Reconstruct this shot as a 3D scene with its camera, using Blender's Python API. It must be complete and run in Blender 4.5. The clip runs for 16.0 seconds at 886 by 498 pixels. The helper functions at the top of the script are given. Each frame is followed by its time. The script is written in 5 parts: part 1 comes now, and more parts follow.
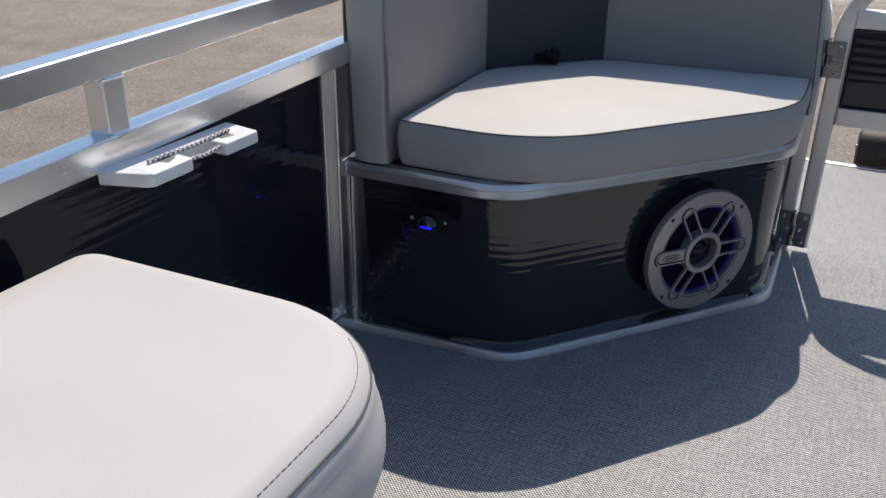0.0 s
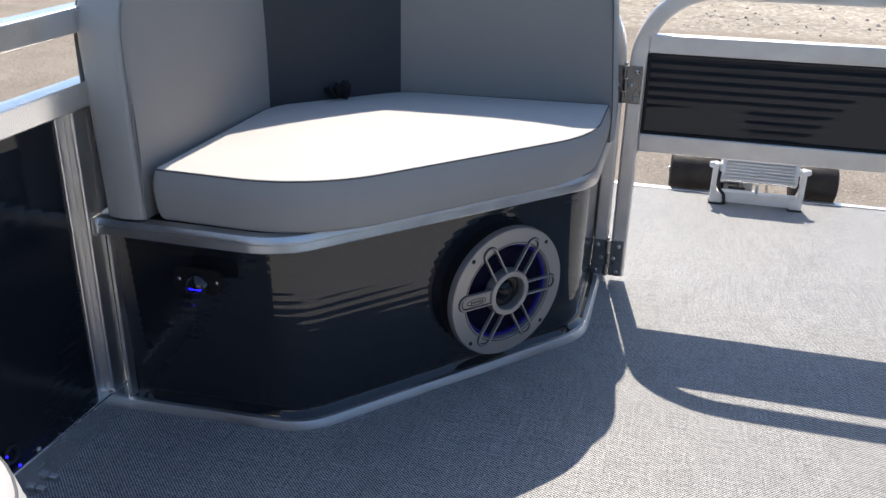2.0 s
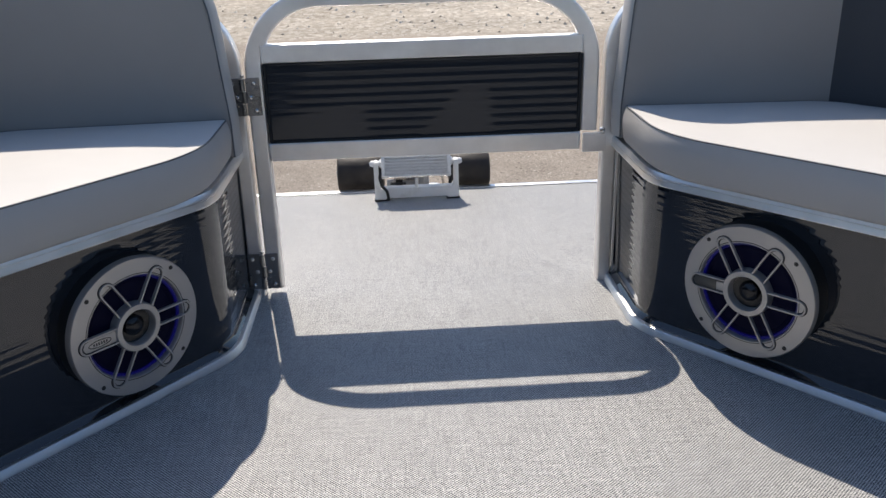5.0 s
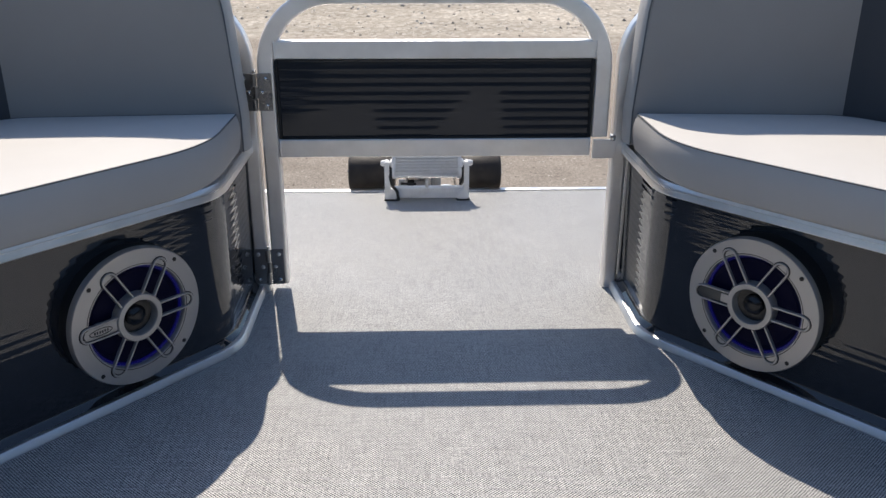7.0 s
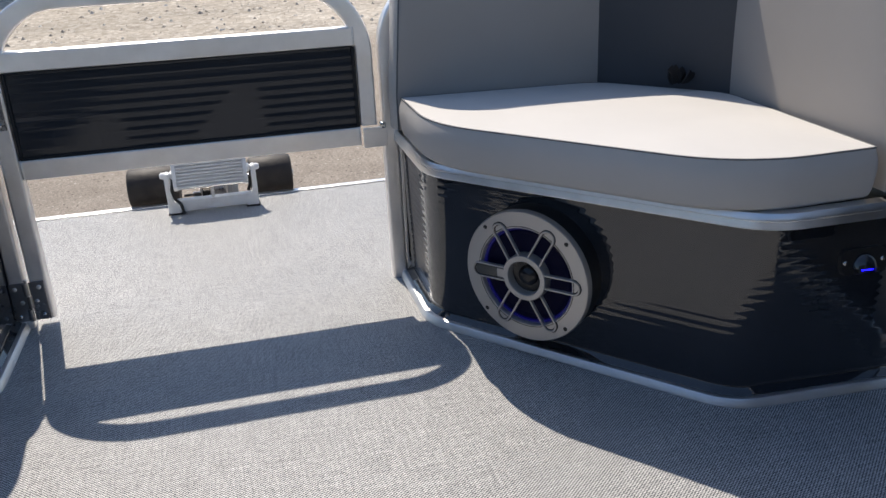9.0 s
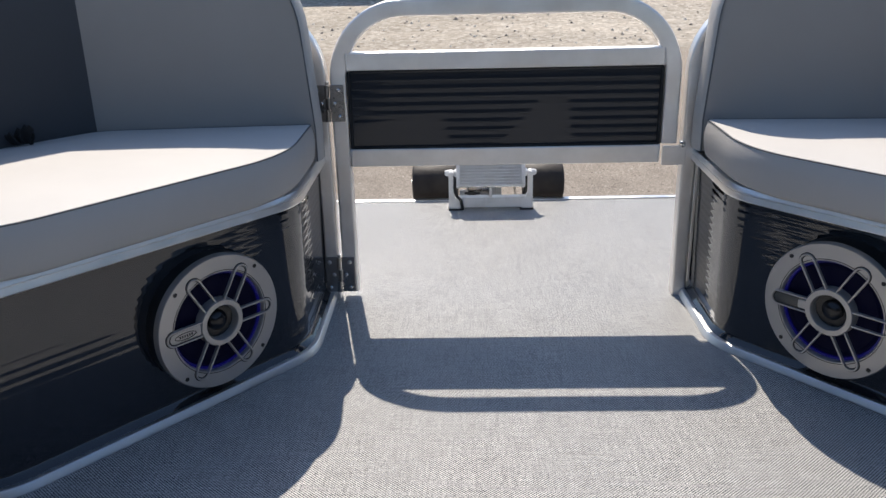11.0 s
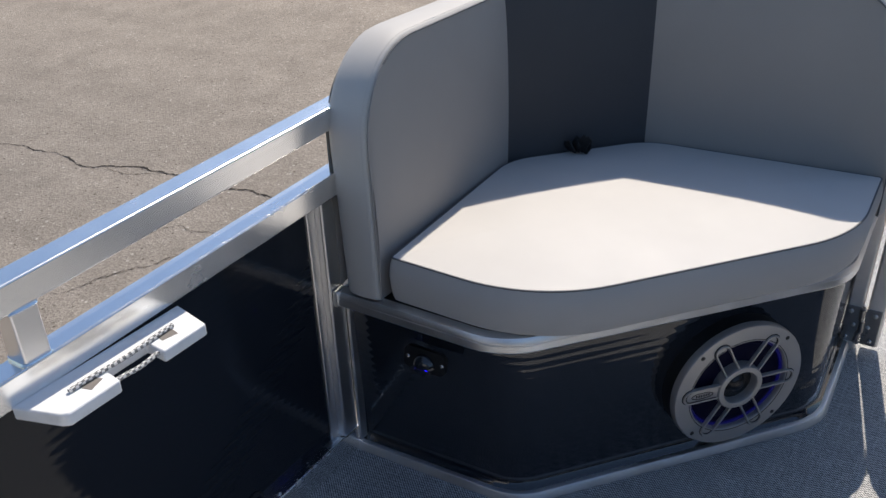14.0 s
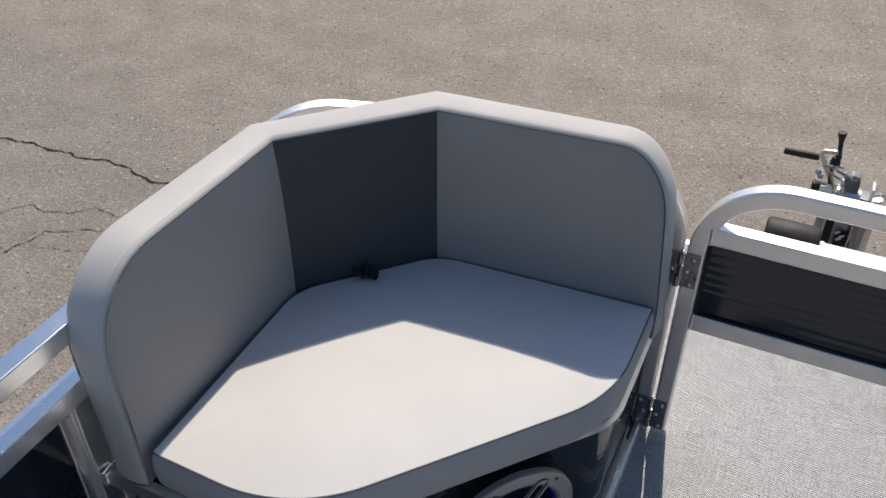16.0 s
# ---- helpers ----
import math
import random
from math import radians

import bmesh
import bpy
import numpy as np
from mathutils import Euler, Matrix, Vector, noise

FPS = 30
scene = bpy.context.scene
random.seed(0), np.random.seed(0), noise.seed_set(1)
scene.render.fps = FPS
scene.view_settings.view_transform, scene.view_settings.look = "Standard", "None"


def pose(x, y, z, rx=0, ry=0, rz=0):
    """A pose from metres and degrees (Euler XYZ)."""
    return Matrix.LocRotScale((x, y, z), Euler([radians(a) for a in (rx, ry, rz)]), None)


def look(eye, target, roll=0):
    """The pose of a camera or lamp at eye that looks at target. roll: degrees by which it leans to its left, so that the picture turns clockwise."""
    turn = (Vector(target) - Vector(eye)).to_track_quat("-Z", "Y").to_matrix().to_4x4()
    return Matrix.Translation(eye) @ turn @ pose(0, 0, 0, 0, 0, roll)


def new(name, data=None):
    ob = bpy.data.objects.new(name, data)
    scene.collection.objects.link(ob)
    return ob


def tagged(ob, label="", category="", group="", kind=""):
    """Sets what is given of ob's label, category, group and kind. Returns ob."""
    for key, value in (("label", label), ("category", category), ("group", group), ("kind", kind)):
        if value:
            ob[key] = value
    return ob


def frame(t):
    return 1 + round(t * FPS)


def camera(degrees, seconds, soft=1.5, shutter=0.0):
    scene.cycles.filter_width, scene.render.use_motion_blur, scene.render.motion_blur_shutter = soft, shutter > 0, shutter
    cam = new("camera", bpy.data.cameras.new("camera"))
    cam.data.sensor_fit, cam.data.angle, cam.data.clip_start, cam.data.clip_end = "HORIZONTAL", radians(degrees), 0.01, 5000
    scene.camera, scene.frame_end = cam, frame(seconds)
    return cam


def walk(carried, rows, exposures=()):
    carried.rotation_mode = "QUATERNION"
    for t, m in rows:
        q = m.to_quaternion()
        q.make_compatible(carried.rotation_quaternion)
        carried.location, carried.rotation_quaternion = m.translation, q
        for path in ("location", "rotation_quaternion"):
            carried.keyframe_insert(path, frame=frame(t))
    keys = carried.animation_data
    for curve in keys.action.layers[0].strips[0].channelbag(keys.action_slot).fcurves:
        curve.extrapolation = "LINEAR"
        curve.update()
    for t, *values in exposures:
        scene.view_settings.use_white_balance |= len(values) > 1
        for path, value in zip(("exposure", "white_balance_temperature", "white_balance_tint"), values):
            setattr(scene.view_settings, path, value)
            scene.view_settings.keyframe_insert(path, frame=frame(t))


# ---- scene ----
cam = camera(55.5, 16.0)
PATH = [
    (0, (0.043, 0.037, 0.783), (-0.733, 1.677, -0.057), 0.8),
    (0.5, (0.073, 0.102, 0.794), (-0.704, 1.762, -0.006), 0.2),
    (1, (0.09, 0.194, 0.755), (-0.63, 1.901, 0.001), -0.3),
    (1.5, (0.103, 0.215, 0.744), (-0.481, 1.962, -0.035), 0.7),
    (2, (0.102, 0.207, 0.761), (-0.38, 1.989, -0.009), 1.2),
    (2.5, (0.114, 0.196, 0.777), (-0.32, 2.006, 0.044), 0.3),
    (3, (0.132, 0.186, 0.797), (-0.237, 2.021, 0.093), -0.5),
    (3.5, (0.209, 0.224, 0.755), (-0.051, 2.08, 0.055), -2.2),
    (4, (0.26, 0.229, 0.743), (0.177, 2.085, 0.004), -2.5),
    (4.5, (0.289, 0.231, 0.751), (0.352, 2.088, 0.009), -1.9),
    (4.7, (0.297, 0.234, 0.751), (0.394, 2.09, 0.012), -1.7),
    (6.8, (0.319, 0.237, 0.751), (0.361, 2.097, 0.017), -0.1),
    (7, (0.322, 0.237, 0.749), (0.383, 2.097, 0.016), 0.1),
    (7.5, (0.342, 0.24, 0.746), (0.529, 2.085, -0.003), -0.1),
    (8, (0.374, 0.241, 0.733), (0.714, 2.064, -0.015), -1.2),
    (8.2, (0.382, 0.246, 0.72), (0.772, 2.06, -0.026), -1.7),
    (9.25, (0.452, 0.268, 0.722), (0.885, 2.085, -0.022), -2.7),
    (10.3, (0.357, 0.229, 0.735), (0.657, 2.07, 0.012), -2.5),
    (10.5, (0.33, 0.226, 0.739), (0.525, 2.084, 0.024), -2.5),
    (11, (0.284, 0.218, 0.745), (0.225, 2.089, 0.042), -1.4),
    (11.5, (0.231, 0.219, 0.755), (-0.056, 2.08, 0.079), 0.3),
    (12, (0.15, 0.221, 0.777), (-0.417, 2.033, 0.146), -0.5),
    (12.5, (0.088, 0.214, 0.762), (-0.697, 1.949, 0.148), -2.1),
    (13, (0.079, 0.167, 0.782), (-0.799, 1.841, 0.129), -2.7),
    (13.5, (0.088, 0.216, 0.805), (-0.882, 1.795, 0.052), -2.0),
    (14, (0.061, 0.326, 0.999), (-0.888, 1.8, 0.036), -1.8),
    (14.5, (0.105, 0.342, 1.243), (-0.771, 1.752, 0.127), -3.4),
    (15, (0.132, 0.382, 1.342), (-0.66, 1.811, 0.189), -2.5),
    (15.5, (0.145, 0.499, 1.343), (-0.537, 1.984, 0.19), -1.3),
    (16, (0.141, 0.636, 1.351), (-0.554, 2.089, 0.166), 0.2),
]
EXPOSURES = [(0.0, -0.16), (1.0, 0.26), (1.5, 0.39), (2.0, 0.35), (2.5, 0.30), (3.5, 0.26), (4.5, 0.13), (8.0, 0.12), (10.5, 0.14), (12.5, 0.12), (13.5, 0.05), (14.5, 0.0), (15.5, -0.16), (16.0, -0.13)]
walk(cam, [(t, look(eye, target, roll)) for t, eye, target, roll in PATH], EXPOSURES)

# ---- world and sun ----
SUN = Vector((-0.150, 0.755, 1.0)).normalized()          # towards the sun
world = bpy.data.worlds.new("sky")
scene.world = world
world.use_nodes = True
wn = world.node_tree
sky = wn.nodes.new("ShaderNodeTexSky")
sky.sky_type, sky.sun_disc = "NISHITA", False
sky.sun_elevation = math.asin(SUN.z)
sky.sun_rotation = math.atan2(SUN.x, SUN.y)
wn.links.new(sky.outputs[0], wn.nodes["Background"].inputs[0])
wn.nodes["Background"].inputs[1].default_value = 0.130
sky.ozone_density, sky.dust_density = 3.4, 0.8
sun = new("sun", bpy.data.lights.new("sun", "SUN"))
sun.data.energy, sun.data.angle, sun.data.color = 4.6, radians(0.5), (1.0, 0.907, 0.795)
sun.matrix_world = look(SUN * 30, (0, 0, 0))


# ---- materials ----
def material(name, color, rough=0.5, metal=0.0, coat=0.0):
    m = bpy.data.materials.new(name)
    m.use_nodes = True
    b = m.node_tree.nodes["Principled BSDF"]
    b.inputs["Base Color"].default_value = (*color, 1)
    b.inputs["Roughness"].default_value = rough
    b.inputs["Metallic"].default_value = metal
    b.inputs["Coat Weight"].default_value = coat
    return m


def node(m, kind, **values):
    n = m.node_tree.nodes.new(kind)
    for k, v in values.items():
        n.inputs[k.replace("_", " ")].default_value = v
    return n


def link(m, a, b):
    m.node_tree.links.new(a, b)


def bsdf(m):
    return m.node_tree.nodes["Principled BSDF"]


def coords(m, scale=(1, 1, 1)):
    tc, mp = m.node_tree.nodes.new("ShaderNodeTexCoord"), m.node_tree.nodes.new("ShaderNodeMapping")
    mp.inputs["Scale"].default_value = scale
    link(m, tc.outputs["Object"], mp.inputs["Vector"])
    return mp.outputs["Vector"]


def noise_of(m, scale, detail=4.0, stretch=(1, 1, 1), rough=0.55):
    n = node(m, "ShaderNodeTexNoise", Scale=scale, Detail=detail, Roughness=rough)
    link(m, coords(m, stretch), n.inputs["Vector"])
    return n.outputs["Fac"]


def ramp(m, fac, stops):
    r = m.node_tree.nodes.new("ShaderNodeValToRGB")
    e = r.color_ramp.elements
    while len(e) < len(stops):
        e.new(0.5)
    for el, (p, c) in zip(e, stops):
        el.position, el.color = p, (*c, 1) if len(c) == 3 else c
    link(m, fac, r.inputs["Fac"])
    return r.outputs["Color"]


def grey(v):
    return (v, v, v)


def mix(m, a, b, fac, mode="MIX"):
    n = m.node_tree.nodes.new("ShaderNodeMix")
    n.data_type, n.blend_type = "RGBA", mode
    for value, slot in ((fac, n.inputs["Factor"]), (a, n.inputs[6]), (b, n.inputs[7])):
        if isinstance(value, bpy.types.NodeSocket):
            link(m, value, slot)
        else:
            slot.default_value = value if isinstance(value, float) else (*value, 1)
    return n.outputs[2]


def bump(m, height, strength, distance):
    b = node(m, "ShaderNodeBump", Strength=strength, Distance=distance)
    link(m, height, b.inputs["Height"])
    old = bsdf(m).inputs["Normal"].links
    if old:
        link(m, old[0].from_socket, b.inputs["Normal"])
    link(m, b.outputs["Normal"], bsdf(m).inputs["Normal"])


def math_node(m, op, a, b=0.0):
    n = m.node_tree.nodes.new("ShaderNodeMath")
    n.operation = op
    for value, slot in ((a, n.inputs[0]), (b, n.inputs[1])):
        if isinstance(value, bpy.types.NodeSocket):
            link(m, value, slot)
        else:
            slot.default_value = value
    return n.outputs[0]


def vinyl(name, color):
    """Marine upholstery: faint leather grain, soft wrinkles, a little soiling."""
    m = material(name, color, 0.58)
    bsdf(m).inputs["Specular IOR Level"].default_value = 0.28
    v = node(m, "ShaderNodeTexVoronoi", Scale=620.0)
    link(m, coords(m), v.inputs["Vector"])
    dirt = ramp(m, noise_of(m, 5.0, 5), [(0.3, grey(0.93)), (0.7, grey(1.0))])
    link(m, mix(m, color, dirt, 1.0, "MULTIPLY"), bsdf(m).inputs["Base Color"])
    link(m, ramp(m, noise_of(m, 14.0, 4), [(0.3, grey(0.54)), (0.7, grey(0.64))]), bsdf(m).inputs["Roughness"])
    bump(m, v.outputs["Distance"], 0.10, 0.0006)
    bump(m, noise_of(m, 7.0, 2), 0.14, 0.003)
    bump(m, noise_of(m, 24.0, 3, (1, 1, 0.5)), 0.10, 0.0012)
    return m


def aluminium(name, color=(0.93, 0.915, 0.89), rough=0.5, stretch=(1, 1, 1), grain=0.5, wear=1.0):
    """Mill-finish tube: brushed streaks, oxide blotches, fine scratches."""
    m = material(name, color, rough, 1.0)
    blot = noise_of(m, 16.0, 6)
    fine = noise_of(m, 240.0, 3, stretch)
    link(m, ramp(m, blot, [(0.3, tuple(c * (1 - 0.14 * wear) for c in color)), (0.7, color)]), bsdf(m).inputs["Base Color"])
    link(m, ramp(m, mix(m, blot, fine, grain), [(0.35, grey(rough - 0.07 * wear)), (0.65, grey(rough + 0.09 * wear))]), bsdf(m).inputs["Roughness"])
    if grain:
        bump(m, fine, 0.05, 0.00006)
    return m


white_vinyl = vinyl("white_vinyl", (0.61, 0.59, 0.57))
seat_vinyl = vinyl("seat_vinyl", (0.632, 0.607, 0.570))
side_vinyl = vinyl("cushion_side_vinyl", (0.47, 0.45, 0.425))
grey_vinyl = vinyl("light_grey_vinyl", (0.345, 0.319, 0.296))
boxing_vinyl = vinyl("boxing_vinyl", (0.54, 0.515, 0.48))
dark_vinyl = vinyl("charcoal_vinyl", (0.064, 0.066, 0.073))
pale_thread = vinyl("pale_thread", (0.46, 0.44, 0.42))
thread_mat = vinyl("thread", (0.30, 0.29, 0.28))
piping_mat = vinyl("piping_vinyl", (0.13, 0.135, 0.14))
rail_alu = aluminium("rail_aluminium", (0.93, 0.925, 0.91), 0.25, stretch=(1, 0.03, 1), grain=0.2, wear=0.35)
gate_alu = aluminium("gate_aluminium", (0.97, 0.935, 0.90), 0.42, stretch=(0.05, 1, 0.2))
post_alu = aluminium("post_aluminium", (0.82, 0.81, 0.80), 0.33, stretch=(1, 1, 0.03), grain=0.2, wear=0.4)
trim_alu = aluminium("trim_aluminium", (0.91, 0.905, 0.90), 0.36, grain=0.0)
kick_alu = aluminium("kick_trim_aluminium", (0.80, 0.79, 0.775), 0.46, grain=0.0)
steel = aluminium("stainless_steel", (0.34, 0.33, 0.32), 0.3)
galvanised = aluminium("galvanised_steel", (0.60, 0.60, 0.61), 0.38)
crank_mat = aluminium("zinc_plated_steel", (0.86, 0.85, 0.83), 0.42, grain=0.0)
bolt_steel = aluminium("bolt_steel", (0.72, 0.71, 0.69), 0.25, grain=0.0)

black_gloss = material("black_painted_sheet", (0.017, 0.020, 0.026), 0.03)
bsdf(black_gloss).inputs["IOR"].default_value = 1.74
link(black_gloss, ramp(black_gloss, noise_of(black_gloss, 22.0, 5), [(0.3, grey(0.015)), (0.75, grey(0.055))]), bsdf(black_gloss).inputs["Roughness"])
bump(black_gloss, noise_of(black_gloss, 3.0, 1), 0.10, 0.003)
fence_sheet = material("black_fence_sheet", (0.015, 0.018, 0.024), 0.06)
bsdf(fence_sheet).inputs["IOR"].default_value = 1.42
link(fence_sheet, ramp(fence_sheet, noise_of(fence_sheet, 22.0, 5), [(0.3, grey(0.04)), (0.75, grey(0.11))]), bsdf(fence_sheet).inputs["Roughness"])
gate_sheet = material("black_ribbed_sheet", (0.021, 0.025, 0.031), 0.09)
link(gate_sheet, ramp(gate_sheet, noise_of(gate_sheet, 22.0, 5), [(0.3, grey(0.05)), (0.75, grey(0.13))]), bsdf(gate_sheet).inputs["Roughness"])
black_plastic = material("black_plastic", (0.012, 0.012, 0.013), 0.42)
bump(black_plastic, noise_of(black_plastic, 300.0, 2), 0.15, 0.001)
black_rubber = material("black_rubber", (0.010, 0.010, 0.011), 0.7)
bump(black_rubber, noise_of(black_rubber, 90.0, 4), 0.3, 0.002)
cone_mat = material("speaker_cone", (0.004, 0.004, 0.024), 0.55)
bsdf(cone_mat).inputs["Specular IOR Level"].default_value = 0.12
dome_mat = material("tweeter_dome", (0.006, 0.007, 0.010), 0.22)
badge_mat = material("dark_grey_badge", (0.10, 0.098, 0.092), 0.35, 0.4)
bump(cone_mat, noise_of(cone_mat, 120.0, 3), 0.2, 0.001)
silver_plastic = material("silver_plastic", (0.50, 0.475, 0.445), 0.36, 0.55)
bump(silver_plastic, noise_of(silver_plastic, 260.0, 3), 0.15, 0.0006)
white_paint = material("white_powder_coat", (0.85, 0.85, 0.84), 0.38)
bump(white_paint, noise_of(white_paint, 420.0, 2), 0.12, 0.0006)
link(white_paint, ramp(white_paint, noise_of(white_paint, 30.0, 5), [(0.28, (0.74, 0.73, 0.70)), (0.5, (0.87, 0.87, 0.86))]), bsdf(white_paint).inputs["Base Color"])
cord_mat = material("braided_cord", (0.6, 0.6, 0.58), 0.8)
ck = node(cord_mat, "ShaderNodeTexChecker", Scale=260.0)
ck.inputs["Color1"].default_value, ck.inputs["Color2"].default_value = (0.74, 0.73, 0.70, 1), (0.16, 0.16, 0.16, 1)
link(cord_mat, coords(cord_mat), ck.inputs["Vector"])
link(cord_mat, ck.outputs["Color"], bsdf(cord_mat).inputs["Base Color"])
slot_mat = material("shaded_recess", (0.20, 0.18, 0.16), 0.8)
clear = material("clear_lens", (0.8, 0.85, 0.9), 0.08)
bsdf(clear).inputs["Transmission Weight"].default_value = 0.8


def glow(name, color, power):
    m = material(name, (0.01, 0.01, 0.02), 0.4)
    bsdf(m).inputs["Emission Color"].default_value = (*color, 1)
    bsdf(m).inputs["Emission Strength"].default_value = power
    return m


blue_led = glow("blue_led", (0.006, 0.004, 1.0), 8.0)
blue_ring = glow("blue_led_ring", (0.02, 0.01, 1.0), 0.045)

# woven vinyl deck covering: basket weave of pale and dark yarns, streaky along x
deck_mat = material("woven_vinyl", (0.4, 0.4, 0.4), 0.55)
bsdf(deck_mat).inputs["Specular IOR Level"].default_value = 0.28
bsdf(deck_mat).inputs["Sheen Weight"].default_value = 0.13
bsdf(deck_mat).inputs["Sheen Roughness"].default_value = 0.35


def weave(m, sx, sy):
    sep = m.node_tree.nodes.new("ShaderNodeSeparateXYZ")
    link(m, coords(m), sep.inputs[0])
    slip_x = math_node(m, "MULTIPLY", noise_of(m, 5.0, 1), 0.9)
    slip_y = math_node(m, "MULTIPLY", noise_of(m, 5.0, 1), 0.9)
    wx = math_node(m, "SINE", math_node(m, "ADD", slip_x, math_node(m, "MULTIPLY", sep.outputs["X"], sx)))
    wy = math_node(m, "SINE", math_node(m, "ADD", slip_y, math_node(m, "MULTIPLY", sep.outputs["Y"], sy)))
    return math_node(m, "MULTIPLY", wx, wy)


w1 = weave(deck_mat, 2 * math.pi / 0.0054, 2 * math.pi / 0.0050)
yarn_x = noise_of(deck_mat, 330.0, 2, (0.045, 1, 1))
yarn_y = noise_of(deck_mat, 330.0, 2, (1, 0.04, 1))
knot = noise_of(deck_mat, 190.0, 2)
dots = math_node(deck_mat, "ADD", math_node(deck_mat, "MULTIPLY", w1, 0.45), math_node(deck_mat, "ADD", 0.22, math_node(deck_mat, "MULTIPLY", knot, 0.56)))
dk = mix(deck_mat, (0.080, 0.086, 0.096), (0.700, 0.694, 0.670), ramp(deck_mat, dots, [(0.33, grey(0)), (0.65, grey(1))]))
dk = mix(deck_mat, dk, ramp(deck_mat, yarn_x, [(0.32, grey(0.66)), (0.66, grey(1.10))]), 0.70, "MULTIPLY")
dk = mix(deck_mat, dk, ramp(deck_mat, yarn_y, [(0.32, grey(0.74)), (0.66, grey(1.08))]), 0.72, "MULTIPLY")
dk = mix(deck_mat, dk, ramp(deck_mat, noise_of(deck_mat, 3.0, 5), [(0.3, grey(0.93)), (0.7, grey(1.02))]), 1.0, "MULTIPLY")
link(deck_mat, dk, bsdf(deck_mat).inputs["Base Color"])
bump(deck_mat, w1, 0.20, 0.0008)
bump(deck_mat, yarn_x, 0.12, 0.0009)

# the yard: worn asphalt near the boat, pale gravel past its ragged edge
ground_mat = material("yard_ground", (0.2, 0.2, 0.2), 0.92)
bsdf(ground_mat).inputs["Specular IOR Level"].default_value = 0.15
vor = node(ground_mat, "ShaderNodeTexVoronoi", Scale=95.0)
link(ground_mat, coords(ground_mat), vor.inputs["Vector"])
agg = ramp(ground_mat, vor.outputs["Color"], [(0.0, (0.265, 0.232, 0.197)), (0.5, (0.356, 0.313, 0.266)), (0.88, (0.422, 0.375, 0.322)), (1.0, (0.67, 0.61, 0.535))])
agg = mix(ground_mat, agg, ramp(ground_mat, noise_of(ground_mat, 220.0, 4), [(0.22, grey(0.36)), (0.42, grey(0.94)), (0.7, grey(1.10))]), 0.9, "MULTIPLY")
agg = mix(ground_mat, agg, ramp(ground_mat, noise_of(ground_mat, 1.1, 6, (0.10, 1.5, 1), 0.6), [(0.3, grey(0.86)), (0.7, grey(1.06))]), 0.9, "MULTIPLY")
agg = mix(ground_mat, agg, ramp(ground_mat, noise_of(ground_mat, 3.2, 6), [(0.3, grey(0.82)), (0.7, grey(1.08))]), 0.8, "MULTIPLY")
vor3 = node(ground_mat, "ShaderNodeTexVoronoi", Scale=34.0)
link(ground_mat, coords(ground_mat), vor3.inputs["Vector"])
sp3 = ground_mat.node_tree.nodes.new("ShaderNodeSeparateColor")
link(ground_mat, vor3.outputs["Color"], sp3.inputs[0])
near = ramp(ground_mat, vor3.outputs["Distance"], [(0.20, grey(1)), (0.30, grey(0))])
pale = math_node(ground_mat, "MULTIPLY", near, math_node(ground_mat, "GREATER_THAN", sp3.outputs[0], 0.955))
pits = math_node(ground_mat, "MULTIPLY", near, math_node(ground_mat, "LESS_THAN", sp3.outputs[0], 0.10))
agg = mix(ground_mat, agg, (0.60, 0.56, 0.50), math_node(ground_mat, "MULTIPLY", pale, 0.8))
agg = mix(ground_mat, agg, (0.10, 0.08, 0.065), math_node(ground_mat, "MULTIPLY", pits, 0.85))
vor2 = node(ground_mat, "ShaderNodeTexVoronoi", Scale=24.0)
link(ground_mat, coords(ground_mat), vor2.inputs["Vector"])
grav = ramp(ground_mat, vor2.outputs["Color"], [(0.0, (0.42, 0.36, 0.29)), (0.22, (0.60, 0.525, 0.425)), (0.6, (0.68, 0.60, 0.49)), (1.0, (0.90, 0.83, 0.72))])
grav = mix(ground_mat, grav, ramp(ground_mat, noise_of(ground_mat, 0.9, 6, (0.35, 1.5, 1)), [(0.3, grey(0.7)), (0.7, grey(1.1))]), 0.9, "MULTIPLY")
grav = mix(ground_mat, grav, ramp(ground_mat, noise_of(ground_mat, 11.0, 4, (0.6, 1.3, 1)), [(0.3, grey(0.80)), (0.62, grey(1.06))]), 0.9, "MULTIPLY")
sepg = ground_mat.node_tree.nodes.new("ShaderNodeSeparateXYZ")
link(ground_mat, coords(ground_mat), sepg.inputs[0])
edge = math_node(ground_mat, "ADD", math_node(ground_mat, "ADD", sepg.outputs["Y"], math_node(ground_mat, "MULTIPLY", sepg.outputs["X"], 0.036)), math_node(ground_mat, "MULTIPLY", noise_of(ground_mat, 1.3, 6), 0.5))
edge = ramp(ground_mat, math_node(ground_mat, "MULTIPLY", math_node(ground_mat, "SUBTRACT", edge, 9.5), 5.0), [(0.0, grey(0)), (1.0, grey(1))])
# asphalt colour lifted with distance, painting in the sheen of low viewing angles
far_sheen = ramp(ground_mat, math_node(ground_mat, "MULTIPLY", sepg.outputs["Y"], 0.1), [(0.30, grey(1.0)), (0.8, (1.36, 1.32, 1.26))])
agg = mix(ground_mat, agg, far_sheen, 1.0, "MULTIPLY")
link(ground_mat, mix(ground_mat, mix(ground_mat, agg, grav, edge), grey(0.82), 1.0, "MULTIPLY"), bsdf(ground_mat).inputs["Base Color"])
bump(ground_mat, vor.outputs["Distance"], 0.5, 0.006)
bump(ground_mat, noise_of(ground_mat, 40.0, 5), 0.4, 0.007)
stone_mat = material("gravel_stone", (0.5, 0.45, 0.38), 0.9)
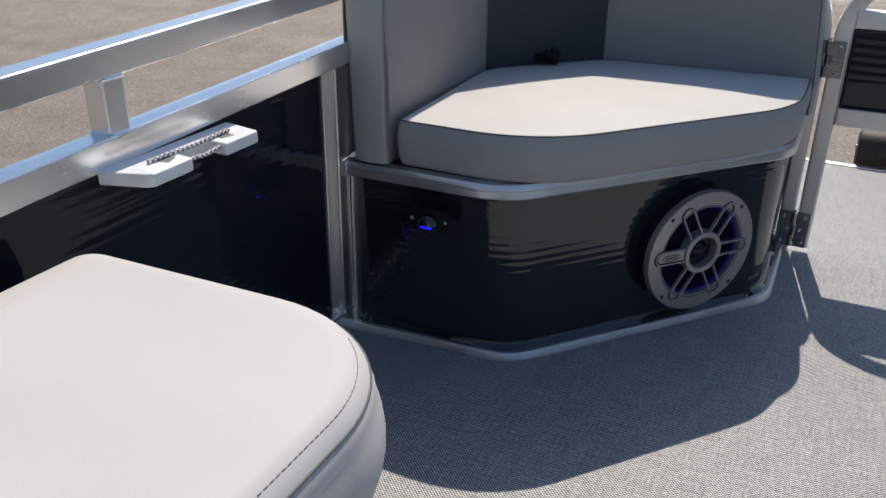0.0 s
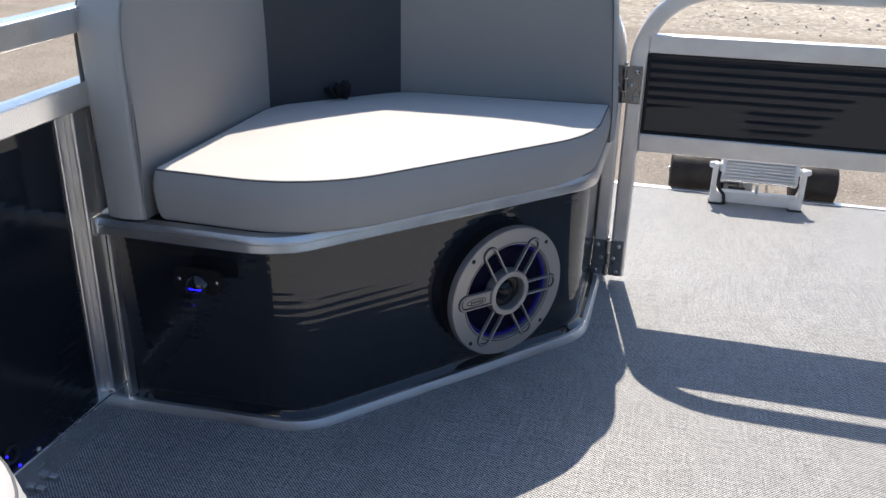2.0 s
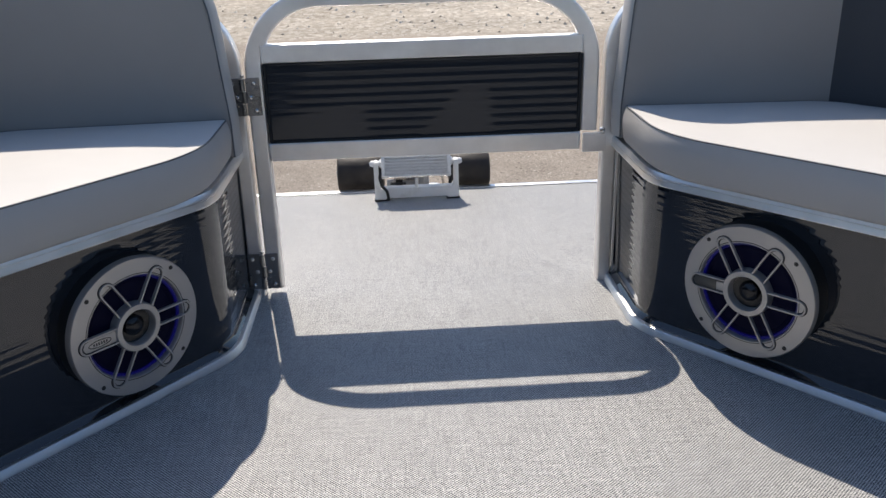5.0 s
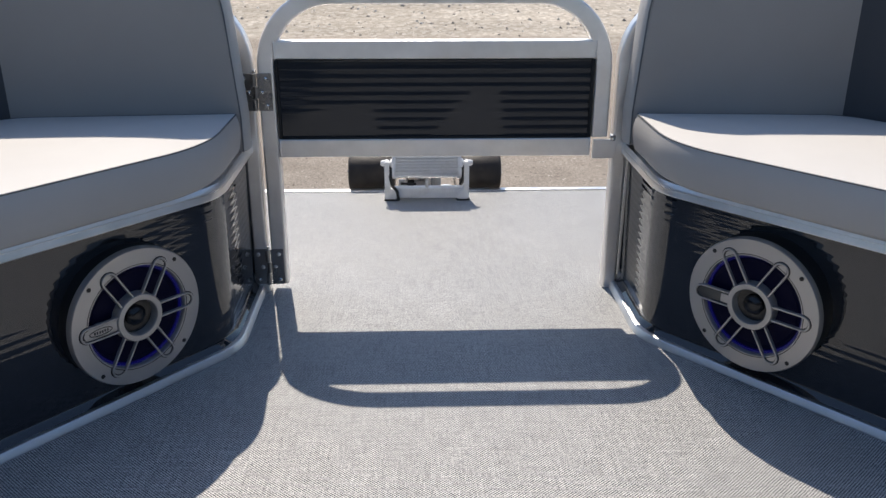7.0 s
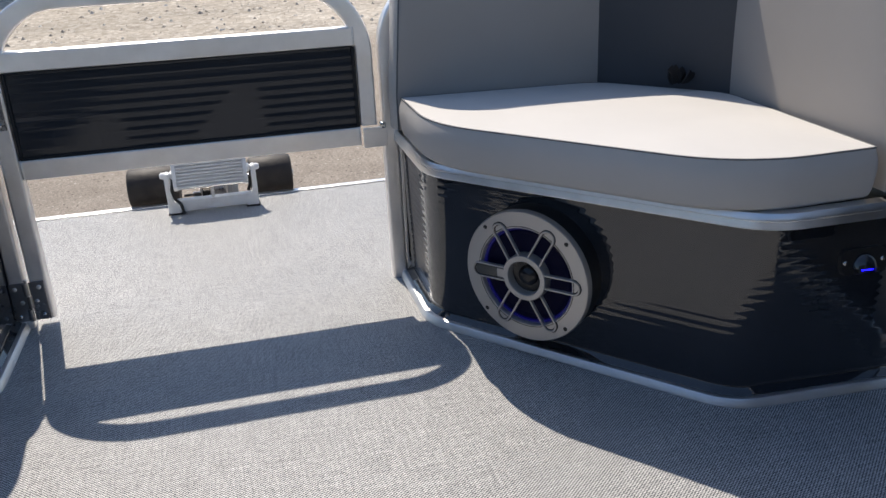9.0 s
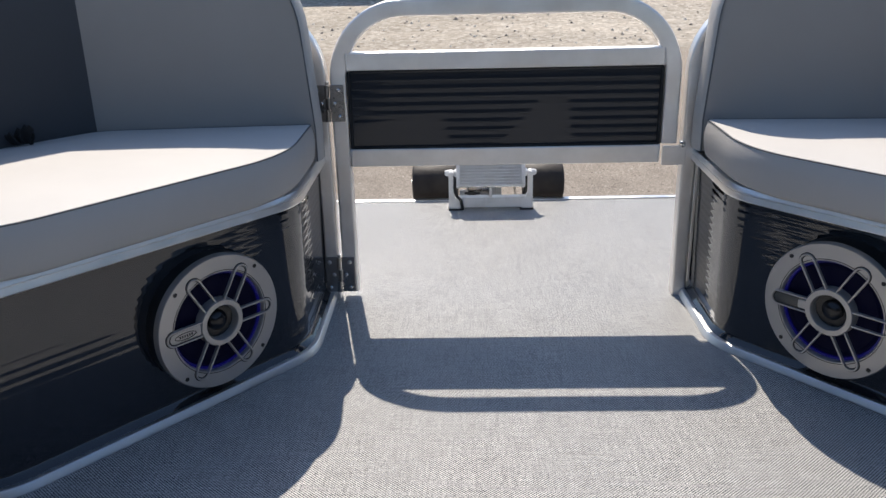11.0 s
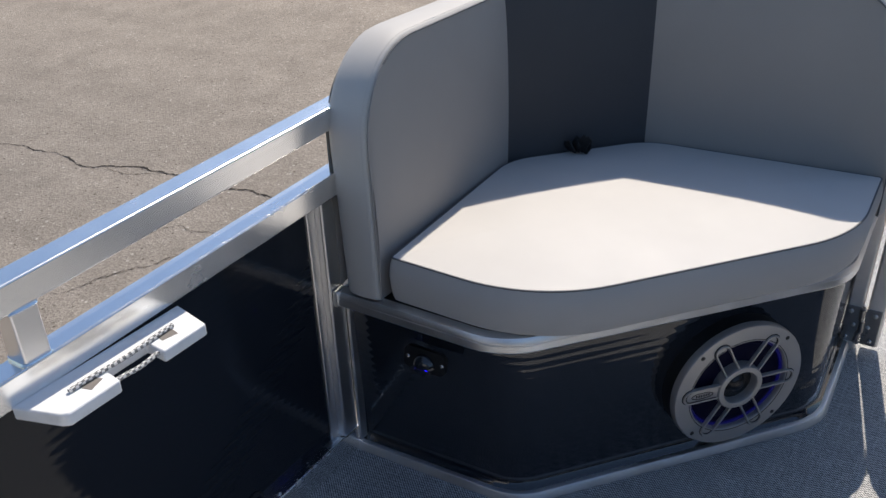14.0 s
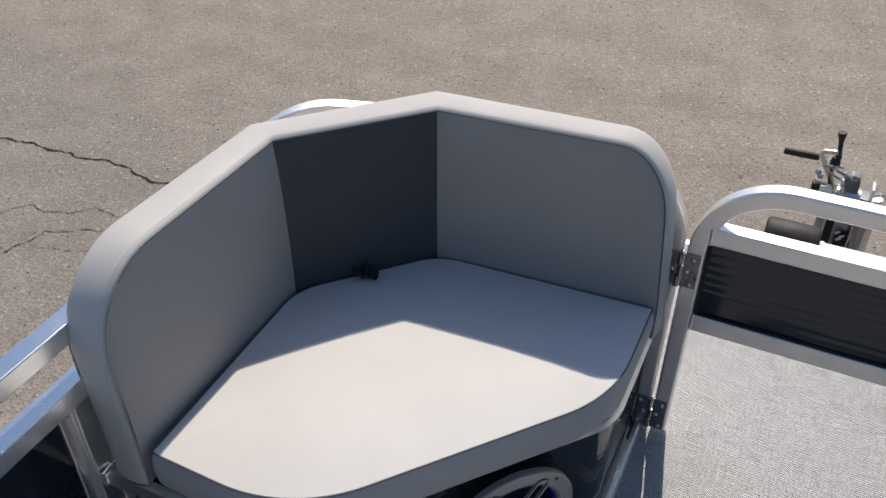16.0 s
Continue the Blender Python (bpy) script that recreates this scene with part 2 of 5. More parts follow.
geo = stone_mat.node_tree.nodes.new("ShaderNodeNewGeometry")
link(stone_mat, ramp(stone_mat, geo.outputs["Random Per Island"], [(0.0, (0.20, 0.175, 0.15)), (0.35, (0.42, 0.37, 0.31)), (0.75, (0.56, 0.50, 0.42)), (1.0, (0.80, 0.75, 0.68))]), bsdf(stone_mat).inputs["Base Color"])
crack_mat = material("crack_shadow", (0.022, 0.015, 0.010), 0.95)
bump(crack_mat, noise_of(crack_mat, 60.0, 4), 0.6, 0.01)

car_paint = material("dark_car_paint", (0.006, 0.009, 0.014), 0.22, 0.0, 0.8)
car_glass = material("car_glass", (0.01, 0.012, 0.014), 0.05)
tyre_mat = material("tyre_rubber", (0.012, 0.012, 0.012), 0.8)
rim_mat = aluminium("wheel_alloy", (0.62, 0.62, 0.63), 0.3)
roller_mat = material("worn_brown_rubber", (0.035, 0.026, 0.020), 0.62)
link(roller_mat, ramp(roller_mat, noise_of(roller_mat, 18.0, 6), [(0.35, (0.014, 0.011, 0.009)), (0.65, (0.034, 0.026, 0.021))]), bsdf(roller_mat).inputs["Base Color"])
bump(roller_mat, noise_of(roller_mat, 60.0, 4), 0.4, 0.003)


# ---- building helpers ----
MID = 0.367                      # the boat's centre line
mirrored = [False]               # starboard things are built as the port ones, turned over the centre line


def thing(name, at, label, category, group="", kind=""):
    ob = new(name)
    if mirrored[0]:
        at = (2 * MID - at[0], at[1], at[2])
    ob.empty_display_size = 0.05
    ob.matrix_world = at if isinstance(at, Matrix) else Matrix.Translation(at)
    return tagged(ob, label, category, group, kind)


def part(name, bm, mat, parent=None, label="", smooth=35.0):
    me = bpy.data.meshes.new(name)
    if mirrored[0]:
        for v in bm.verts:
            v.co.x = 2 * MID - v.co.x
        bmesh.ops.reverse_faces(bm, faces=bm.faces[:])
    bm.normal_update()
    if smooth:
        for f in bm.faces:
            f.smooth = True
        for e in bm.edges:
            if len(e.link_faces) == 2 and e.calc_face_angle(0.0) > radians(smooth):
                e.smooth = False
    bm.to_mesh(me)
    bm.free()
    for m in mat if isinstance(mat, (list, tuple)) else [mat]:
        me.materials.append(m)
    ob = new(name, me)
    if smooth and me.materials[0].name.split("_")[0] in ("rail", "gate", "post", "trim", "steel", "stainless", "white", "silver", "black"):
        flat = ob.modifiers.new("flat faces", "WEIGHTED_NORMAL")
        flat.keep_sharp, flat.weight = True, 80
    if parent:
        ob.parent = parent
        up, shift = parent, Matrix()
        while up:
            shift = up.matrix_basis @ shift
            up = up.parent
        ob.matrix_basis = Matrix()
        me.transform(shift.inverted())
    if label:
        ob["label"] = label
    return ob


def box(bm, lo, hi, bevel=0.0, seg=2, m=None):
    made = bmesh.ops.create_cube(bm, size=1.0)["verts"]
    size, mid = Vector(hi) - Vector(lo), (Vector(hi) + Vector(lo)) / 2
    for v in made:
        v.co = Vector((v.co.x * size.x, v.co.y * size.y, v.co.z * size.z)) + mid
    if bevel:
        edges = list({e for v in made for e in v.link_edges})
        out = bmesh.ops.bevel(bm, geom=edges, offset=bevel, segments=seg, affect="EDGES", profile=0.5)
        made = list({v for f in out["faces"] for v in f.verts} | {v for v in made if v.is_valid})
    if m is not None:
        for v in made:
            v.co = m @ v.co
    return bm


def a_box(lo, hi, bevel=0.0, seg=2, m=None):
    return box(bmesh.new(), lo, hi, bevel, seg, m)


def lathe(bm, rings, m=Matrix(), seg=32, cap=True):
    """Rings of (radius, height) round local z, moved by m."""
    rows = []
    for r, h in rings:
        rows.append([bm.verts.new(m @ Vector((r * math.cos(2 * math.pi * k / seg), r * math.sin(2 * math.pi * k / seg), h))) for k in range(seg)])
    for a, b in zip(rows, rows[1:]):
        for k in range(seg):
            bm.faces.new((a[k], a[(k + 1) % seg], b[(k + 1) % seg], b[k]))
    if cap:
        bm.faces.new(rows[0][::-1])
        bm.faces.new(rows[-1])
    return bm


def rounded_rect(w, h, r, seg=4):
    out = []
    for cx, cy, a0 in ((w / 2 - r, h / 2 - r, 0), (-w / 2 + r, h / 2 - r, 90), (-w / 2 + r, -h / 2 + r, 180), (w / 2 - r, -h / 2 + r, 270)):
        out += [(cx + r * math.cos(radians(a0 + 90 * k / seg)), cy + r * math.sin(radians(a0 + 90 * k / seg))) for k in range(seg + 1)]
    return out


def circle(r, seg=10):
    return [(r * math.cos(2 * math.pi * k / seg), r * math.sin(2 * math.pi * k / seg)) for k in range(seg)]


def fillet(points, radii, seg=8, closed=False):
    """A polyline whose corners are rounded with the given radii."""
    pts = [Vector(p) for p in points]
    if not hasattr(radii, "__len__"):
        radii = [radii] * len(pts)
    out = []
    for i, p in enumerate(pts):
        if not closed and i in (0, len(pts) - 1) or radii[i] <= 0:
            out.append(p.copy())
            continue
        a, b = (pts[i - 1] - p), (pts[(i + 1) % len(pts)] - p)
        half = a.angle(b) / 2
        t = min(radii[i] / math.tan(half), a.length * 0.49, b.length * 0.49)
        r = t * math.tan(half)
        mid = p + (a.normalized() + b.normalized()).normalized() * (r / math.sin(half))
        u, v = p + a.normalized() * t - mid, p + b.normalized() * t - mid
        turn = u.angle(v)
        for k in range(seg + 1):
            s = k / seg
            out.append(mid + (u * math.sin((1 - s) * turn) + v * math.sin(s * turn)) / math.sin(turn))
    return out


def sweep(bm, path, profile, side, closed=False, caps=True):
    """Profile points (u, v) carried along the path: v lies along side, u across it."""
    path, side = [Vector(p) for p in path], Vector(side).normalized()
    n, rows = len(path), []
    for i, p in enumerate(path):
        before = path[i - 1] if closed or i else p
        after = path[(i + 1) % n] if closed or i < n - 1 else p
        d1, d2 = (p - before), (after - p)
        d1 = d1.normalized() if d1.length > 1e-9 else d2.normalized()
        d2 = d2.normalized() if d2.length > 1e-9 else d1
        t = (d1 + d2).normalized()
        u = side.cross(t).normalized()
        v = t.cross(u).normalized()
        k = 1 / max(0.5, t.dot(d2))
        rows.append([bm.verts.new(p + u * a * k + v * b) for a, b in profile])
    m = len(profile)
    for i in range(n if closed else n - 1):
        a, b = rows[i], rows[(i + 1) % n]
        for k in range(m):
            bm.faces.new((a[k], a[(k + 1) % m], b[(k + 1) % m], b[k]))
    if caps and not closed:
        bm.faces.new(rows[0][::-1])
        bm.faces.new(rows[-1])
    bmesh.ops.recalc_face_normals(bm, faces=bm.faces[:])
    return bm


def tube(path, w, h, r, side, closed=False):
    return sweep(bmesh.new(), path, rounded_rect(w, h, r), side, closed)


def cord(path, r, seg=8, closed=False, side=(0, 0, 1)):
    return sweep(bmesh.new(), path, circle(r, seg), side, closed)


def inset(poly, d):
    """A closed 2D outline moved inwards by d (given anticlockwise)."""
    out, n = [], len(poly)
    for i, p in enumerate(poly):
        a, b = (p - poly[i - 1]), (poly[(i + 1) % n] - p)
        na, nb = Vector((-a.y, a.x)).normalized(), Vector((-b.y, b.x)).normalized()
        k = (na + nb).normalized()
        out.append(p + k * d / max(0.5, k.dot(nb)))
    return out


def pad(outline, z0, z1, r=0.014, crown=0.008, bulge=0.004, sides=False, taper=0.0, shoulder=0.0):
    """A cushion: an outline with a bulging side, a rounded rim and a crowned top."""
    bm, rows = bmesh.new(), []
    poly = [Vector(p[:2]) for p in outline]
    mid = sum(poly, Vector((0, 0))) / len(poly)
    steps = [(0.008 + taper, z0), (0.002 + taper, z0 + 0.005)]
    for k in range(1, 9):
        s = k / (8 if shoulder else 9)
        steps.append((taper * (1 - s) ** 1.6 + shoulder * max(0.0, (s - 0.5) / 0.5) ** 2 - bulge * math.sin(math.pi * s), z0 + 0.006 + (z1 - r - z0 - 0.006) * s))
    for k in range(9):
        a = radians(90 * k / 8)
        steps.append((shoulder + r * (1 - math.cos(a)), z1 - r + r * math.sin(a)))
    for d, z in steps:
        rows.append([bm.verts.new((*p, z)) for p in inset(poly, d)])
    base = inset(poly, r + shoulder)
    for s in (0.93, 0.82, 0.66, 0.45, 0.2):
        rows.append([bm.verts.new((*(mid + (p - mid) * s), z1 + crown * (1 - s ** 3))) for p in base])
    n = len(poly)
    for j, (a, b) in enumerate(zip(rows, rows[1:])):
        for k in range(n):
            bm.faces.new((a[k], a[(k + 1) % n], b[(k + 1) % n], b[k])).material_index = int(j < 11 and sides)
    bm.faces.new(rows[0][::-1])
    peak = bm.verts.new((*mid, z1 + crown))
    for k in range(n):
        bm.faces.new((rows[-1][k], rows[-1][(k + 1) % n], peak))
    bmesh.ops.recalc_face_normals(bm, faces=bm.faces[:])
    return bm


def bolt(at, axis, r=0.004, h=0.003):
    m = Matrix.Translation(at) @ Vector(axis).to_track_quat("Z", "Y").to_matrix().to_4x4()
    return lathe(bmesh.new(), [(r, 0), (r, h * 0.4), (r * 0.85, h * 0.75), (r * 0.5, h), (r * 0.15, h * 1.05)], m, 12)


def ribs(s, pitch=0.0135, depth=0.0007):
    """Shallow rolled ribs of the painted sheet, by height."""
    return depth * math.sin(2 * math.pi * s / pitch)


def pressed(s, pitch, depth):
    """Pressed ribs: a short steep lower flank, a gentle upper one and a flat land."""
    u = (s / pitch) % 1.0
    k = u / 0.10 if u < 0.10 else max(0.0, 1 - (u - 0.10) / 0.44)
    return depth * k


def rib_fade(u, h):
    """How deep the ribs stand: flattened low in the middle and in the lower hinge-side corner, to shape in plain
    reflections.
    """
    def rise(a, b, v):
        k = min(1.0, max(0.0, (v - a) / (b - a)))
        return k * k * (3 - 2 * k)
    hollow = rise(0.44 + 0.20 * h, 0.53 + 0.20 * h, u) * rise(-0.75, -0.68, -u) * rise(-0.66, -0.56, -h)
    corner = rise(-0.36, -0.26, -u) * rise(-0.36 - 0.5 * u, -0.22 - 0.5 * u, -h)
    return max(0.04, 1.0 - hollow - corner)


def ribbed_plate(x0, x1, y, z0, z1, face=-1, pitch=0.0172, depth=0.00068, thick=0.004):
    """A sheet in the plane y, rolled with shallow level ribs."""
    bm, rows = bmesh.new(), []
    nz, nx = int((z1 - z0) / pitch * 24), 64
    for j in range(nz + 1):
        h = j / nz
        z = z0 + (z1 - z0) * h
        row = []
        for i in range(nx + 1):
            x = x0 + (x1 - x0) * i / nx
            wave = 1.0 + 0.35 * noise.noise((4.0 * x, 2.0, 7.0 * z))
            row.append(bm.verts.new((x, y + face * pressed(z - z0, pitch, depth * wave * rib_fade(i / nx, h)), z)))
        rows.append(row)
    for a, b in zip(rows, rows[1:]):
        for k in range(nx):
            bm.faces.new((a[k], a[k + 1], b[k + 1], b[k]))
    out = bmesh.ops.extrude_face_region(bm, geom=bm.faces[:])
    for v in out["geom"]:
        if isinstance(v, bmesh.types.BMVert):
            v.co.y -= face * thick
    bmesh.ops.recalc_face_normals(bm, faces=bm.faces[:])
    return bm


# ---- ground ----
SLOPE = 0.06


def ground_z(y):
    """The yard falls slightly towards the stern and banks up to the gravel lot."""
    return -1.25 + SLOPE * y + 0.075 * max(0.0, min(y, 40.0) - 6.0)


bm = bmesh.new()
grid = [-900, -120, -30, -12, -6, -3, 0, 3, 6, 12, 30, 40, 120, 900]
gv = [[bm.verts.new((x, y, ground_z(y))) for x in grid] for y in grid]
for j in range(len(grid) - 1):
    for i in range(len(grid) - 1):
        bm.faces.new((gv[j][i], gv[j][i + 1], gv[j + 1][i + 1], gv[j + 1][i]))
tagged(part("ground", bm, ground_mat), "worn grey asphalt yard with pale gravel further out", "ground", kind="structure")


def crack(points, width, seed):
    """A ragged open crack in the asphalt."""
    rnd = random.Random(seed)
    path = [Vector((*p, 0)) for p in points]
    for _ in range(5):
        fine = [path[0]]
        for a, b in zip(path, path[1:]):
            d = (b - a).length * 0.12
            fine += [(a + b) / 2 + Vector((rnd.uniform(-d, d), rnd.uniform(-d, d), 0)), b]
        path = fine
    bm, rows = bmesh.new(), []
    for i, p in enumerate(path):
        w = width * rnd.uniform(0.45, 1.5) * (0.85 + 0.3 * math.sin(0.37 * i + seed)) * min(1, 0.3 + 3 * min(i, len(path) - 1 - i) / len(path))
        t = (path[min(i + 3, len(path) - 1)] - path[max(i - 3, 0)]).normalized()
        side = Vector((-t.y, t.x, 0)) * w
        rows.append([bm.verts.new((p.x + s * side.x, p.y + s * side.y, ground_z(p.y + s * side.y) + 0.004)) for s in (-0.5, 0.5)])
    for a, b in zip(rows, rows[1:]):
        bm.faces.new((a[0], b[0], b[1], a[1]))
    return tagged(part("ground_crack", bm, crack_mat), "dark ragged crack in the grey asphalt", "crack", "cracks in the asphalt", "structure")


crack([(-7.2, 3.05), (-5.4, 3.25), (-4.69, 3.31), (-4.45, 3.30), (-4.38, 3.36), (-4.22, 3.42), (-3.94, 3.44), (-3.62, 3.47), (-3.41, 3.47), (-3.28, 3.50), (-3.08, 3.46), (-2.84, 3.46), (-2.70, 3.52), (-2.2, 3.55), (-1.5, 3.4)], 0.012, 3)
crack([(-4.40, 3.34), (-4.27, 3.325), (-4.11, 3.35), (-3.94, 3.44)], 0.005, 4)
crack([(-4.4, 2.1), (-3.42, 2.26), (-3.36, 2.39), (-3.30, 2.54), (-3.21, 2.63), (-3.18, 2.73), (-3.14, 2.88), (-2.96, 2.97), (-2.78, 3.01), (-2.69, 2.96)], 0.0048, 5)
crack([(-3.50, 2.77), (-3.47, 2.88), (-3.37, 3.02), (-3.26, 3.00), (-3.07, 3.10), (-3.04, 3.14), (-2.90, 3.12), (-2.60, 3.07)], 0.0040, 8)
crack([(-3.14, 2.75), (-2.95, 2.80), (-2.83, 2.84), (-2.59, 2.98)], 0.0028, 11)
crack([(-3.36, 2.39), (-3.33, 2.50), (-3.25, 2.59)], 0.0025, 12)
crack([(-12.2, 7.82), (-10.5, 7.75), (-8.9, 7.70), (-6.8, 7.58), (-4.6, 7.62)], 0.005, 14)
crack([(-15.0, 10.56), (-10.0, 10.44), (-7.2, 10.23), (-5.4, 10.2)], 0.014, 17)


def gravel():
    """Loose stones over the pale lot beyond the asphalt, thickest along its edge."""
    rnd = random.Random(21)
    verts, faces = [], []
    corner = [(1, 0, 0), (0, 1, 0), (-1, 0, 0), (0, -1, 0), (0, 0, 1)]
    for _ in range(5200):
        x, y = rnd.uniform(-17.0, 7.0), 9.0 + 5.6 * rnd.random() ** 1.5
        if y < 9.55 - 0.036 * x + rnd.uniform(-0.35, 0.25):
            continue
        r = 0.010 + 0.026 * rnd.random() ** 3
        turn, base = rnd.uniform(0, 6.3), len(verts)
        for a, b, c in corner:
            k = r * rnd.uniform(0.7, 1.35)
            px, py = x + k * (a * math.cos(turn) - b * math.sin(turn)), y + k * (a * math.sin(turn) + b * math.cos(turn))
            verts.append((px, py, ground_z(py) - 0.002 + 0.75 * k * c))
        faces += [(base + k, base + (k + 1) % 4, base + 4) for k in range(4)]
    me = bpy.data.meshes.new("gravel")
    me.from_pydata(verts, [], faces)
    me.materials.append(stone_mat)
    tagged(new("gravel", me), "loose pale gravel stones scattered over the lot", "gravel", kind="stuff")


gravel()

# ---- deck ----
DECK_Y0, DECK_Y1, DECK_X0, DECK_X1 = -1.6, 2.60, -0.70, 1.444
deck = tagged(part("floor", a_box((DECK_X0, DECK_Y0, -0.022), (DECK_X1, DECK_Y1, 0.0)), deck_mat), "grey woven vinyl boat deck in sun and shade", "floor", kind="structure")
part("deck_trim", a_box((DECK_X0 - 0.012, DECK_Y1, -0.045), (DECK_X1 + 0.012, DECK_Y1 + 0.022, 0.004), 0.003), trim_alu, deck, "bright aluminium edge along the bow")
for x in (DECK_X0 - 0.012, DECK_X1):
    part("deck_trim", a_box((x, DECK_Y0, -0.045), (x + 0.012, DECK_Y1, 0.004), 0.003), trim_alu, deck, "aluminium edge of the deck")

# an added unseen wall behind the camera: cuts deck bounce, darkens the panels' reflections
tagged(part("wall_aft", a_box((-0.654, -1.0, 0.0), (1.388, -0.95, 1.0), 0.01), black_plastic), "plain dark wall added out of view to hold back bounced light", "wall", kind="structure")

# ---- corner seats at the bow ----
BASE_LOW = [(-0.690, 1.194), (-0.384, 1.212), (-0.021, 1.640), (-0.022, 1.93), (-0.690, 1.93)]
SHEET_TOP = [(-0.690, 1.180), (-0.387, 1.194), (-0.015, 1.634), (-0.018, 1.93), (-0.690, 1.93)]
BASE_TOP = [(-0.690, 1.160), (-0.386, 1.163), (-0.013, 1.602), (-0.014, 1.93), (-0.690, 1.93)]
BASE_R = [0.0, 0.11, 0.12, 0.0, 0.0]
LOW_R = [0.0, 0.092, 0.12, 0.0, 0.0]
SEAT_Z = 0.410
SHIFT = Matrix.Translation((0.001, 0.031, 0.0))
SET_BACK = SHIFT @ Matrix.Diagonal((1.0, 1.0, 0.976, 1.0))
LOW_PARTS = ("base", "bottom_trim", "top_trim", "rim_joint", "edge_strip", "seat_board", "seat_cushion", "welt")


def base_outline(z, seg=12):
    """The seat base's plan at a height: it leans outwards a little from the floor to the rim."""
    s = z / 0.315
    low = fillet([(*p, 0) for p in BASE_LOW], LOW_R, seg, True)
    top = fillet([(*p, 0) for p in SHEET_TOP], BASE_R, seg, True)
    return [a.lerp(b, s).to_2d() for a, b in zip(low, top)]


def corner_seat():
    seat = thing("corner_seat", (-0.3, 1.6, 0.0), "pale grey vinyl bow seat on a glossy black base", "seat", "bow corner seats")
    # black ribbed sheet of the base, with a lid under the cushion
    bm, rows = bmesh.new(), []
    n = int(0.30 / 0.0142 * 12)
    for j in range(n + 1):
        z = 0.012 + 0.30 * j / n
        row = []
        for p, q in zip(inset(base_outline(z, 20), 0.004), inset(base_outline(z, 20), 0.005)):
            deep = 0.085 + 0.05 * noise.noise((5.0 * p.x, 5.0 * p.y, 3.0 * z))
            flare = max(0.0, 1 - (z - 0.012) / 0.016)
            p = p + (p - q) * ((1 - flare) * ribs(z, 0.0142, deep) + 13.0 * flare ** 1.5)
            row.append(bm.verts.new((*p, z)))
        rows.append(row)
    m = len(rows[0])
    for a, b in zip(rows, rows[1:]):
        for k in range(m):
            bm.faces.new((a[k], a[(k + 1) % m], b[(k + 1) % m], b[k]))
    bm.faces.new(rows[0][::-1])
    bm.faces.new(rows[-1])
    body = part("base", bm, black_gloss, seat, "glossy black ribbed sheet base", smooth=50)
    # bright rims above and below
    low = [Vector((*p, 0.0102)) for p in inset(base_outline(0.011), -0.0115)][:-1]
    part("bottom_trim", sweep(bmesh.new(), low, [(0.0075, -0.0100), (-0.0075, -0.0100), (-0.0076, -0.0085), (-0.0038, 0.0020), (-0.0022, 0.0040), (-0.0005, 0.0046), (0.0075, 0.0046)], (0, 0, 1)), kick_alu, body, "brushed aluminium kick trim", smooth=20)
    rim = fillet([(*p, 0) for p in BASE_TOP], BASE_R, 12, True)
    top = [Vector((p.x, p.y, 0.321)) for p in rim][:-1]
    prof = [(0.003, -0.0125), (-0.0072, -0.0125), (-0.0079, -0.0105), (-0.0060, -0.0015), (-0.0045, -0.0004), (-0.0068, 0.0012), (-0.0062, 0.0050), (-0.003, 0.0105), (0.012, 0.012), (0.012, 0.009), (0.003, 0.008)]
    part("top_trim", sweep(bmesh.new(), top, prof, (0, 0, 1)), trim_alu, body, "stepped aluminium rim under the cushion", smooth=24)
    part("rim_joint", a_box((-0.6715, 1.150, 0.306), (-0.6635, 1.170, 0.334), 0.0015), trim_alu, body, "end clip of the aluminium rim")
    part("edge_strip", a_box((-0.6715, 1.1785, 0.020), (-0.6655, 1.196, 0.307), 0.0015), trim_alu, body, "thin aluminium edge strip")
    part("seat_board", pad_board(inset([p.to_2d() for p in rim], 0.004), 0.311, 0.329), black_plastic, seat)
    # cushion
    dx, dm = (0.028, 0.012) if mirrored[0] else (0.0, 0.0)
    shape = fillet([(-0.578 + dx, 1.164, 0), (-0.336, 1.160, 0), (-0.004, 1.560, 0), (-0.004, 1.798, 0), (-0.412 + dm, 1.774, 0), (-0.597 + dx, 1.568, 0)], [0.012, 0.24, 0.25, 0.012, 0.11, 0.11], 12, True)
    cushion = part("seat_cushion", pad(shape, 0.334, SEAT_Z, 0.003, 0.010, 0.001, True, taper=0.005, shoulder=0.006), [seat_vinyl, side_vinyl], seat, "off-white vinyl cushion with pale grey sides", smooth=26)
    edge = [Vector((*p, SEAT_Z - 0.0010)) for p in inset([v.to_2d() for v in shape], 0.0070)]
    part("welt", cord(edge, 0.0016, 8, True), piping_mat, cushion, "narrow grey welt")
    backrest(seat)
    if mirrored[0]:                                        # the starboard unit sits a little further forward and lower
        for piece in seat.children_recursive:
            piece.data.transform(SET_BACK if piece.name.split(".")[0] in LOW_PARTS else SHIFT)
    return seat


def pad_board(outline, z0, z1):
    bm = bmesh.new()
    a, b = [bm.verts.new((*p, z0)) for p in outline], [bm.verts.new((*p, z1)) for p in outline]
    for k in range(len(a)):
        bm.faces.new((a[k], a[(k + 1) % len(a)], b[(k + 1) % len(a)], b[k]))
    bm.faces.new(a[::-1]), bm.faces.new(b)
    return bm


